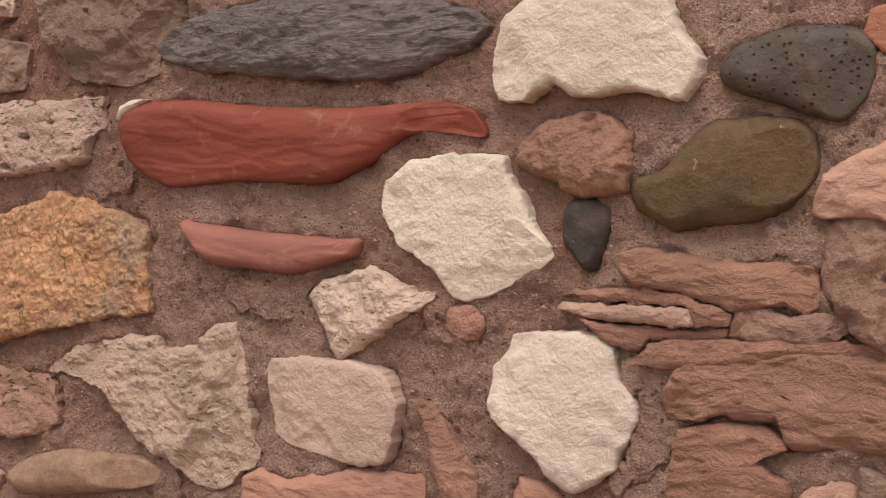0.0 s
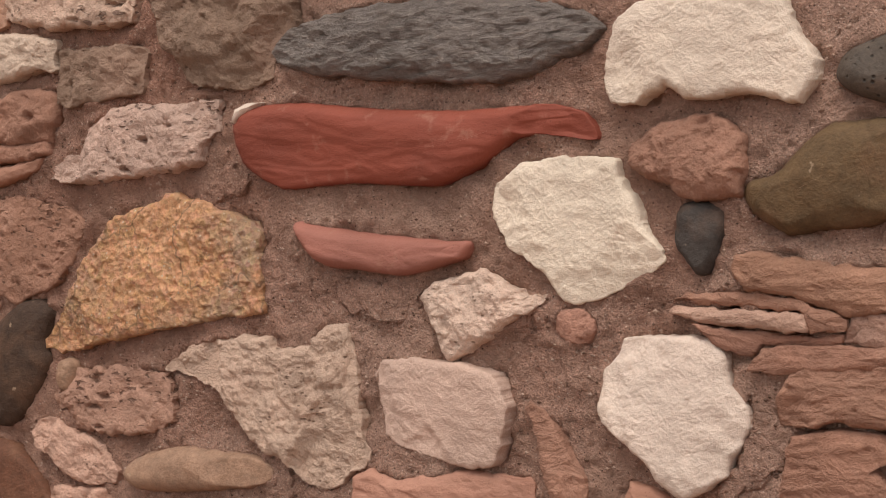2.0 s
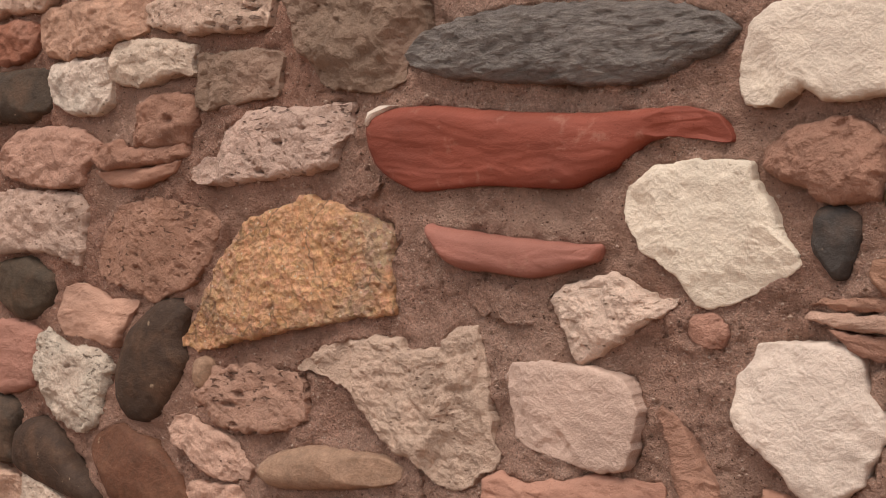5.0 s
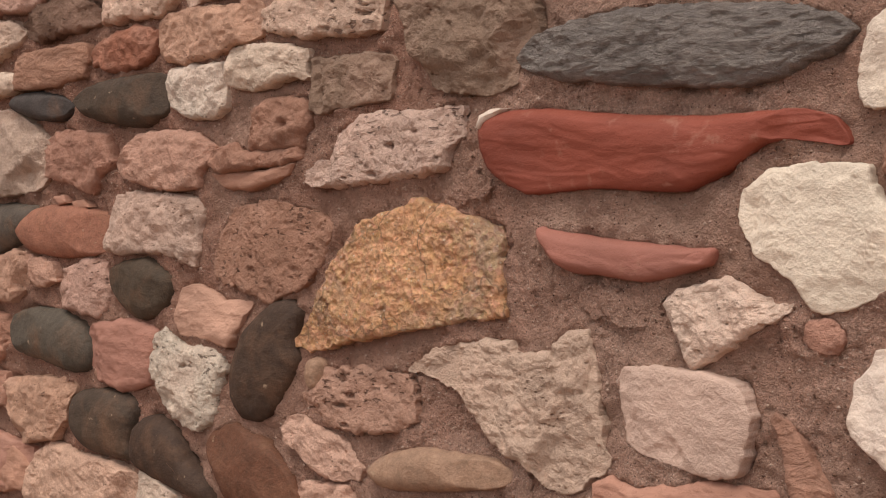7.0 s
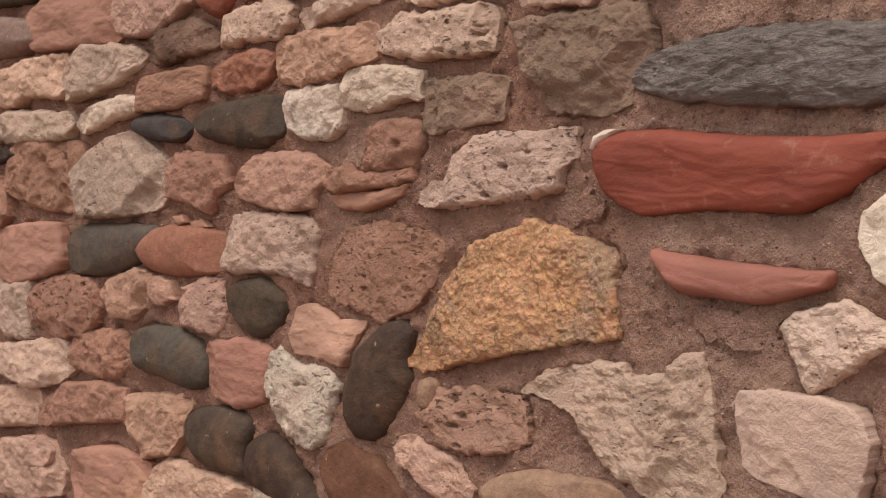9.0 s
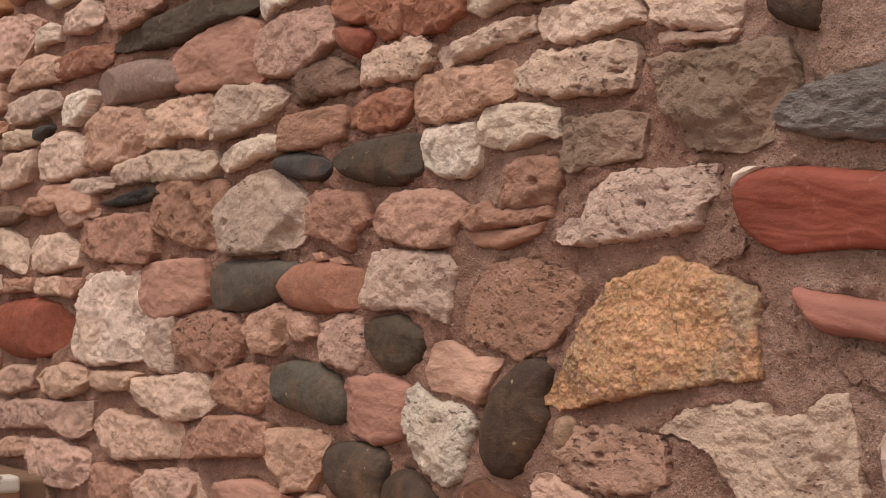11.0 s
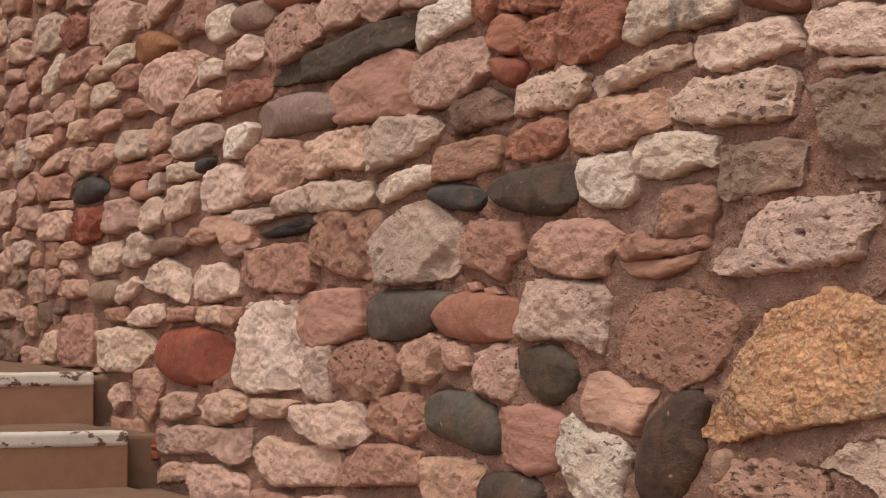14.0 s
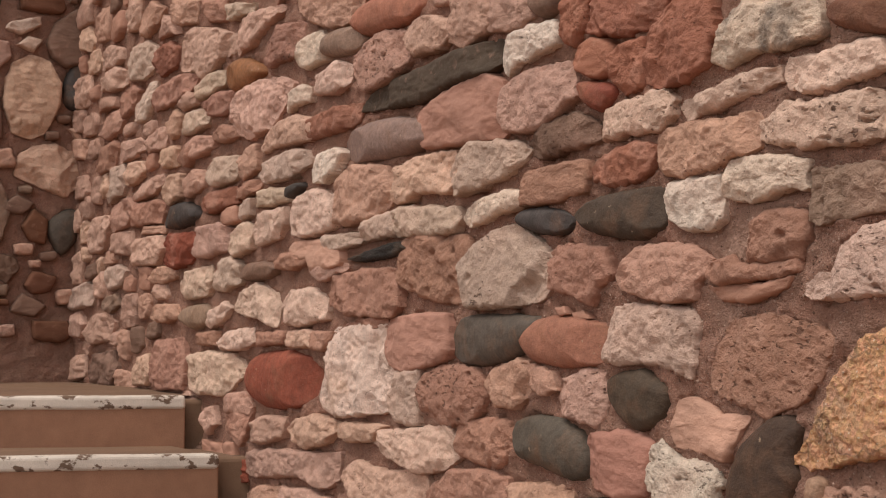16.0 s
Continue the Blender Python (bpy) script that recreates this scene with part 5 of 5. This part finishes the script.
stone(NORTH, "rough", PALEPINK, 48, (-5.391, 1.499), "-23.3,0.5 -16.8,5.8 19.3,4.8 23.3,-0.3 16.0,-5.8 -16.2,-4.5")
stone(NORTH, "rough", PINK, 48, (-5.338, 1.573), "-17.4,0.0 -10.1,2.4 17.3,0.6 17.4,-2.4")
stone(NORTH, "rough", REDBRICK, 48, (-4.999, 1.479), "-20.1,2.0 -10.7,6.7 17.2,5.0 20.1,-0.7 14.3,-5.4 -2.9,-6.7 -19.1,-3.4")
stone(NORTH, "rough", PINKGREY, 48, (-4.632, 1.484), "-19.1,-1.1 -14.8,5.6 7.2,5.6 19.1,2.9 17.6,-3.6 -1.6,-5.6 -15.6,-4.4")
stone(NORTH, "rough", TUFF, 48, (-4.330, 1.467), "-11.8,-3.0 -8.5,3.4 6.9,5.3 11.8,2.7 9.8,-3.5 -4.9,-5.3")
stone(NORTH, "rough", GREYPALE, 48, (-4.283, 1.556), "-7.0,0.0 -1.0,3.2 7.0,2.9 6.1,-2.1 -2.5,-3.2")
stone(NORTH, "rough", TUFF, 48, (-4.074, 1.485), "-12.5,0.7 -6.9,5.1 12.8,5.1 12.9,0.4 8.2,-3.5 -9.2,-5.1 -12.9,-3.4")
stone(NORTH, "rough", PALEPINK, 48, (-6.102, 1.617), "-19.7,-2.3 -12.2,7.8 11.9,7.0 19.7,3.4 8.0,-6.7 -13.1,-7.8")
stone(NORTH, "rough", PINK, 48, (-5.774, 1.666), "-18.5,-1.4 -8.5,5.0 13.9,6.0 18.5,1.4 10.2,-4.9 -12.5,-6.0")
stone(NORTH, "rough", GREYPALE, 48, (-5.854, 1.423), "-17.0,-1.0 -12.6,4.9 6.1,5.0 17.0,2.1 11.2,-3.5 -7.2,-5.0")
stone(NORTH, "rough", TUFF, 48, (-4.795, 1.353), "-18.4,1.3 -10.2,4.6 15.7,5.2 18.4,0.6 13.0,-5.0 -9.8,-5.2 -18.2,-1.8")
stone(NORTH, "rough", GREYCREAM, 48, (-4.468, 1.365), "-13.6,0.1 -6.6,5.5 5.1,5.7 13.6,2.4 13.2,-3.1 -3.2,-5.7 -13.5,-3.8")
stone(NORTH, "smooth", MAUVEBROWN, 48, (-4.179, 1.363), "-16.1,-0.1 -5.9,3.0 9.6,2.3 16.1,-0.5 7.2,-3.0 -11.1,-2.5")
stone(NORTH, "rough", SALMON, 48, (-3.915, 1.375), "-14.7,0.6 -6.0,2.6 12.4,2.3 14.7,-1.1 3.5,-2.6 -10.7,-1.4")
stone(NORTH, "rough", PINK, 48, (-5.167, 1.400), "-14.9,0.1 -3.6,3.4 13.3,2.5 14.9,-1.4 0.5,-3.4 -13.3,-2.2")
stone(NORTH, "smooth", TAN, 48, (-4.798, 1.241), "-15.3,-0.4 -9.4,3.5 7.1,4.4 15.3,2.1 13.7,-3.1 -2.3,-4.4")
stone(NORTH, "rough", TUFF, 48, (-4.538, 1.240), "-13.0,-3.0 -7.6,1.7 7.2,4.1 13.0,2.0 4.5,-2.4 -7.4,-4.1")
stone(NORTH, "rough", TUFF, 48, (-4.194, 1.258), "-20.8,0.1 -14.9,4.5 1.1,7.1 16.4,3.3 20.8,-1.2 18.1,-7.1 4.0,-4.2 -17.4,-1.8")
stone(NORTH, "rough", TUFF, 48, (-3.813, 1.243), "-17.3,1.2 -11.7,4.8 6.2,5.4 17.3,1.7 16.6,-3.8 -2.4,-5.4 -13.9,-3.9")
stone(NORTH, "rough", TUFF, 48, (-4.356, 1.161), "-16.1,-0.7 -8.7,2.4 13.3,3.5 16.1,-1.0 5.5,-3.2 -12.5,-3.5")
stone(NORTH, "rough", CREAMPINK, 48, (-3.827, 1.155), "-12.3,-0.7 -10.9,2.2 5.8,2.7 12.3,0.7 10.6,-2.5 -7.6,-2.7")
stone(NORTH, "rough", SALMON, 48, (-4.644, 1.164), "-11.8,-1.7 -10.7,2.2 9.8,2.3 11.8,-2.3")
stone(NORTH, "rough", TUFF, 48, (-4.568, 1.054), "-31.2,-1.2 -24.8,6.2 -4.0,7.3 16.6,6.1 31.2,0.3 22.5,-1.9 8.5,-7.3 -19.1,-7.0 -29.0,-5.2")
stone(NORTH, "rough", SALMON, 48, (-5.108, 1.081), "-19.4,1.0 -12.1,8.5 18.2,9.2 20.6,1.0 19.0,-8.7 -7.4,-9.2 -20.6,-5.5")
stone(NORTH, "rough", CREAMPINK, 48, (-5.452, 1.059), "-13.0,-2.4 -7.5,4.4 10.3,5.9 13.0,-1.1 7.8,-5.9 -10.3,-5.8")
stone(NORTH, "rough", MAUVEBROWN, 48, (-6.036, 1.059), "-24.3,-2.0 -15.6,6.1 18.4,7.4 24.3,0.8 19.3,-6.8 -19.8,-7.4")
stone(NORTH, "rough", PINKGREY, 48, (-6.105, 1.224), "-24.8,-1.5 -9.6,5.7 15.1,6.8 24.8,2.5 20.6,-4.6 -8.7,-6.8")
stone(NORTH, "rough", PALEPINK, 48, (-6.557, 1.249), "-20.3,-3.5 -9.2,4.3 11.1,5.8 20.3,-0.3 12.0,-5.8")
stone(NORTH, "rough", GREYPALE, 48, (-6.456, 1.373), "-26.2,-3.2 -15.1,3.0 10.2,5.8 26.2,3.1 21.6,-4.8 -10.9,-5.8")
stone(NORTH, "rough", TAN, 48, (-5.921, 1.319), "-14.2,-0.9 -4.8,3.6 9.3,3.8 14.2,-0.6 0.5,-3.8")
stone(NORTH, "rough", SALMON, 48, (-4.072, 1.159), "-11.1,-2.1 -9.7,2.1 11.1,1.8 11.1,-1.9")
stone(NORTH, "rough", PINK, 48, (-5.156, 1.261), "-20.0,-0.4 -7.8,3.6 14.2,2.9 20.0,-1.4 3.7,-3.6 -15.2,-2.3")
stone(NORTH, "rough", TUFF, 48, (-3.757, 1.499), "-17.6,1.2 -13.5,5.0 4.2,6.6 16.7,3.7 17.6,-1.9 14.9,-5.6 -4.3,-6.6 -15.6,-4.9")
stone(NORTH, "smooth", REDBRICK, 48, (-3.987, 1.041), "-29.3,0.3 -22.6,6.4 -7.4,8.5 11.5,7.9 24.0,5.4 29.3,0.7 22.9,-5.1 7.3,-8.3 -11.9,-8.5 -24.9,-5.3")
stone(NORTH, "rough", PINK, 48, (-4.351, 0.964), "-13.5,-3.0 -11.4,2.2 5.4,3.5 13.5,0.1 11.0,-3.5")
stone(NORTH, "rough", PALEPINK, 48, (-4.624, 0.902), "-8.3,-0.6 -5.3,4.0 4.5,4.6 8.3,-0.9 1.2,-4.6")
stone(NORTH, "sand", PINK, 48, (-3.733, 1.379), "-19.4,0.2 -15.8,5.1 2.0,4.6 18.5,2.4 19.4,-3.6 2.1,-5.1 -3.1,-1.0")
stone(WEST, "rough", CREAMPINK, 50, (-0.209, 2.260), "-12.8,-5.9 -12.1,7.0 -9.0,15.0 -0.3,19.2 7.4,16.6 12.8,6.6 11.7,-4.0 5.5,-16.2 -0.7,-19.2 -8.3,-17.2")
stone(WEST, "rough", CREAMPINK, 50, (-0.118, 1.938), "-16.6,-3.4 -15.0,5.7 -8.8,10.5 1.3,12.0 11.8,7.5 16.6,1.2 13.3,-5.6 5.7,-12.0 -5.9,-7.9")
stone(WEST, "smooth", DARKGREY, 50, (-0.004, 2.317), "-7.0,-7.2 -6.4,3.6 -2.0,10.8 4.7,8.7 7.0,-0.6 5.0,-8.4 -1.6,-10.8")
stone(WEST, "sand", MAUVEBROWN, 50, (-0.024, 2.543), "-13.1,-3.5 -9.4,6.2 0.9,13.9 11.5,11.1 13.1,-2.2 6.6,-10.8 -3.8,-13.9 -10.4,-9.8")
stone(WEST, "rough", GREYPALE, 45, (-0.258, 2.579), "-7.9,-2.5 -5.9,0.9 7.3,4.5 7.9,0.5 -0.5,-4.5")
stone(WEST, "rough", GREYPALE, 45, (-0.228, 2.497), "-5.8,-1.3 -1.0,3.4 5.8,2.1 1.8,-3.4")
stone(WEST, "rough", PALEPINK, 45, (0.015, 2.099), "-6.2,2.6 -0.8,5.7 4.7,2.0 6.2,-2.1 0.8,-5.7")
stone(WEST, "smooth", GREYCOB, 50, (-0.053, 1.665), "-8.4,-0.4 -6.0,6.3 1.8,10.6 8.4,6.9 6.0,-2.4 -1.7,-10.6")
stone(WEST, "sand", RUST, 50, (-0.190, 1.685), "-5.8,-0.3 -0.8,7.9 5.8,2.8 4.7,-7.9 -1.8,-6.8")
stone(WEST, "sand", MAUVEBROWN, 45, (-0.270, 1.776), "-7.8,-2.4 -0.2,4.6 7.8,1.0 2.6,-4.6")
stone(WEST, "rough", MAUVEBROWN, 45, (-0.318, 1.494), "-7.0,-1.5 -2.1,6.5 4.3,5.4 7.0,0.2 0.7,-6.5")
stone(WEST, "sand", RUST, 45, (-0.160, 1.435), "-7.2,-1.4 -3.4,5.3 7.2,2.9 4.7,-3.8 -3.2,-5.3")
stone(WEST, "sand", MAUVEBROWN, 45, (-0.212, 1.335), "-7.8,-2.8 -2.8,5.2 7.8,0.1 2.6,-5.2")
stone(WEST, "sand", MAUVEBROWN, 45, (-0.392, 2.135), "-5.7,-6.9 -4.8,11.5 4.0,11.7 5.7,-6.1 0.7,-11.7")
stone(WEST, "rough", TAN, 45, (-0.364, 1.749), "-7.2,-17.9 -5.6,17.9 2.0,13.2 7.2,0.6 2.6,-15.0")
stone(WEST, "rough", PINKGREY, 45, (-0.370, 2.430), "-6.4,-1.1 -4.0,7.1 5.0,6.7 6.4,0.1 0.1,-7.1")


# ---- smaller stones that fill the courses between the ones above, and the parts of the wall beyond ----
def infill(side, tests, sizes, zone, colours, limit):
    done = []
    for size in sizes:
        for _ in range(tests):
            u, v = random.uniform(*zone[0:2]), random.uniform(*zone[2:4])
            w, t = size * random.uniform(0.8, 1.5), size * random.uniform(0.5, 0.8)
            n = random.randint(5, 7)
            turn = random.uniform(-0.12, 0.12)
            pts = []
            for k in range(n):
                a = math.tau * (k + random.uniform(-0.25, 0.25)) / n
                x, y = (abs(math.cos(a)) ** 0.45) * math.copysign(w / 2, math.cos(a)), (abs(math.sin(a)) ** 0.45) * math.copysign(t / 2, math.sin(a))
                pts.append((x - y * turn, y + x * turn))
            grown = [(u + x, v + y) for x, y in pts]
            cells = side.cells(grown)
            if len(cells[0]) < 4 or side.taken[cells].any() or v - t / 2 < 0.02 or v + t / 2 > side.top - 0.02:
                continue
            if not (side.u0 + w / 2 < u < side.u1 - w / 2):
                continue
            side.taken[cells] = True
            done.append((u, v, [(x * 100, y * 100) for x, y in pts]))
            if len(done) >= limit:
                return done
    return done


def lay(side, found, colours, height, joined, coarse=1.0):
    """Builds infill stones: singly, or joined into one mesh for each kind of stone."""
    sets = {}
    for u, v, pts in found:
        surface, tone = random.choice(colours)
        verts, faces, _, shading = stone_mesh(side, surface, height * random.uniform(0.7, 1.1), (u, v), pts, coarse)
        if joined:
            vs, fs = sets.setdefault((surface, tone), ([], []))
            fs.append(faces + sum(len(v) for v in vs))
            vs.append(verts)
        else:
            base = side.at(u, v, 0)
            ob = mesh_object("stone", verts - np.array(base), faces, STONE[surface], side.object, True, shading)
            ob.location, ob.color = base, tone
    for (surface, tone), (vs, fs) in sets.items():
        ob = mesh_object("rubble", np.vstack(vs), np.vstack(fs), STONE[surface], side.object)
        ob.color = tone
        tagged(ob, kind="stuff")


# MIXED leans to darker tones, carrying some of the far corner's shade as colour
MIXED = [("rough", PALEPINK), ("rough", PINKGREY), ("sand", SALMON), ("rough", PINK), ("rough", PINKGREY), ("rough", CREAMPINK), ("sand", MAUVEBROWN)]
BROAD = MIXED + [("rough", WHITE), ("smooth", OLIVEDARK), ("smooth", GREYCOB), ("sand", BRICK), ("sand", TAN)]
seen_gaps = infill(NORTH, 2600, (0.20, 0.15, 0.11), (-6.55, -2.3, 0.5, 2.7), MIXED, 420)
seen_gaps.sort(key=lambda g: -g[0])
lay(NORTH, seen_gaps[:75], MIXED, 42, False)
lay(NORTH, seen_gaps[75:], MIXED, 42, True)
above = infill(NORTH, 900, (0.30, 0.2, 0.13, 0.09), (-6.5, 2.1, 1.5, 3.0), BROAD, 400)
lay(NORTH, above, BROAD, 45, True, 3.0)
below = infill(NORTH, 900, (0.30, 0.2, 0.13, 0.09), (-6.5, 2.1, 0.0, 0.66), BROAD, 400)
lay(NORTH, below, BROAD, 45, True, 3.0)
beside = infill(NORTH, 600, (0.30, 0.2, 0.13, 0.09), (-0.3, 2.1, 0.0, 3.0), BROAD, 200)
lay(NORTH, beside, BROAD, 45, True, 3.0)
SHADY = [("rough", PINKGREY), ("rough", PINK), ("rough", TAN), ("sand", MAUVEBROWN), ("sand", RUST), ("rough", PINKGREY), ("smooth", GREYCOB)]
lay(WEST, infill(WEST, 1200, (0.32, 0.22, 0.14, 0.09, 0.06), (-3.3, 0.0, 1.22, 4.3), SHADY, 420), SHADY, 50, True, 1.3)


wall_core(NORTH, 0.55, graded([(NORTH.u0, 0.009), (-4.0, 0.006), (-2.2, 0.0035), (-0.3, 0.0035), (-0.2, 0.04), (NORTH.u1, 0.04)]),
          graded([(0.0, 0.05), (0.55, 0.03), (0.62, 0.0042), (1.6, 0.0042), (1.75, 0.007), (2.6, 0.008), (2.75, 0.05), (TOP, 0.05)]))
wall_core(WEST, 0.5, graded([(WEST.u0, 0.03), (-0.7, 0.02), (-0.6, 0.008), (WEST.u1, 0.008)]),
          graded([(0.0, 0.05), (0.9, 0.04), (1.0, 0.008), (2.75, 0.008), (2.9, 0.05), (4.4, 0.05)]))


def grit(side, count, zone, tone, name_label):
    """Small chips of stone bedded in the mortar."""
    far, inner = spread(side.taken, 8), spread(~side.taken, 5)
    u, v = np.random.uniform(*zone[:2], count), np.random.uniform(*zone[2:], count)
    free = ~side.taken[((u - side.u0) / CELL).astype(int), (v / CELL).astype(int)]
    u, v = u[free], v[free]
    r = np.random.uniform(0.0012, 0.0040, len(u)) * np.random.uniform(0.5, 1.0, len(u))
    d = mortar_face(side, far, inner, u, v) + r * 0.2
    shape = np.array(((1, 0, 0), (0, 1, 0), (-1, 0, 0), (0, -1, 0), (0.3, 0.2, 0.8), (0, 0, -1)))
    g = r[:, None] * np.random.uniform(0.7, 1.35, (len(u), 6))
    verts = side.points(u[:, None] + shape[:, 0] * g, v[:, None] + shape[:, 1] * g * 0.8, d[:, None] + shape[:, 2] * g).reshape(-1, 3)
    one = np.array([f for a in range(4) for f in ((a, (a + 1) % 4, 4), ((a + 1) % 4, a, 5))])
    faces = (np.arange(len(u))[:, None, None] * 6 + one).reshape(-1, 3)
    ob = mesh_object("chips", verts, faces, STONE["rough"], side.object, False)
    ob.color = tone
    tagged(ob, name_label, kind="stuff")


grit(NORTH, 6000, (-3.2, -0.3, 0.7, 1.6), GREYPALE, "pale grit bedded in the mortar")
grit(NORTH, 2500, (-3.2, -0.3, 0.7, 1.6), MAUVEBROWN, "dark grit bedded in the mortar")


# ---- ground and steps ----
def sheet(name, x0, x1, y0, y1, zfun, n, m, material):
    verts = [(x0 + (x1 - x0) * i / n, y0 + (y1 - y0) * j / m, 0) for i in range(n + 1) for j in range(m + 1)]
    verts = [(x, y, zfun(x, y)) for x, y, _ in verts]
    faces = [(i * (m + 1) + j, (i + 1) * (m + 1) + j, (i + 1) * (m + 1) + j + 1, i * (m + 1) + j + 1) for i in range(n) for j in range(m)]
    return mesh_object(name, verts, faces, material)


ground = sheet("ground", -400, 400, -400, 400, lambda x, y: 0.0, 8, 8, EARTH_MAT)
tagged(ground, "bare packed reddish earth in front of the wall", "ground", kind="structure")


def landing_height(x, y):
    return 0.976 + 0.02 * min(1.0, (-4.75 - x) / 1.2) + 0.004 * noise.noise(Vector((x * 4, y * 4, 1)))


landing = sheet("pavement", X_END - 0.02, -4.80, -3.4, 0.03, landing_height, 60, 80, TREAD_MAT)
for v in landing.data.vertices:
    v.co.x += 0.25 * min(0.0, v.co.y) * (v.co.x - X_END) / (-4.80 - X_END)
tagged(landing, "dusty landing at the head of the steps", "landing", kind="structure")


def block(x0, x1, y0, y1, z0, z1, bevel, skew):
    """A bevelled block whose long sides run slightly askew to the wall."""
    bm = bmesh.new()
    bmesh.ops.create_cube(bm, size=1)
    for v in bm.verts:
        v.co = ((x0 + x1) / 2 + v.co.x * (x1 - x0), (y0 + y1) / 2 + v.co.y * (y1 - y0), (z0 + z1) / 2 + v.co.z * (z1 - z0))
    bmesh.ops.subdivide_edges(bm, edges=[e for e in bm.edges if abs(e.verts[0].co.y - e.verts[1].co.y) > 0.2], cuts=40)
    sharp = [e for e in bm.edges if len(e.link_faces) == 2 and e.calc_face_angle() > 0.5]
    bmesh.ops.bevel(bm, geom=sharp, offset=bevel, segments=3, affect="EDGES", profile=0.5)
    for v in bm.verts:
        v.co.x += skew * (v.co.y - y1) + 0.0015 * noise.noise(v.co * 9)
        v.co.z += 0.002 * noise.noise(v.co * 6)
    return bm


def part(name, bm, material, parent, label=""):
    me = bpy.data.meshes.new(name)
    bm.to_mesh(me)
    bm.free()
    me.materials.append(material)
    me.polygons.foreach_set("use_smooth", [False] * len(me.polygons))
    ob = new(name, me)
    ob.parent = parent
    if label:
        tagged(ob, label)
    return ob


def step(front, back, end, top, skew, worn):
    thing = new("step")
    part("riser", block(back, front, -3.4, end, max(0.0, top - 0.42), top - 0.036, 0.006, skew), STEP_MAT, thing, "brown painted concrete riser")
    part("tread", block(back, front - 0.05, -3.4, end, top - 0.040, top, 0.006, skew), TREAD_MAT, thing, "dusty concrete tread")
    part("nosing", block(front - 0.06, front + 0.006, -3.4, end, top - 0.044, top + 0.002, 0.012, skew), PAINT_MAT, thing, worn)
    part("mortar_fillet", block(back, front - 0.03, end + 0.002, 0.02, max(0.0, top - 0.3), top - 0.012, 0.015, skew), TREAD_MAT, thing, "rough mortar packed between step and wall")
    tagged(thing, "concrete step with worn white painted nosing beside the wall", "step", group="steps up to the landing")
    return thing


step(-4.72, -5.2, -0.07, 0.978, 0.25, "white painted nosing with small flaked spots")
step(-4.25, -4.78, -0.11, 0.815, 0.24, "white painted nosing, badly flaked")
step(-3.80, -4.32, -0.11, 0.652, 0.24, "white painted nosing")
step(-3.35, -3.86, -0.11, 0.489, 0.24, "white painted nosing")
step(-2.90, -3.41, -0.11, 0.326, 0.24, "white painted nosing")
step(-2.45, -2.96, -0.11, 0.163, 0.24, "white painted nosing")
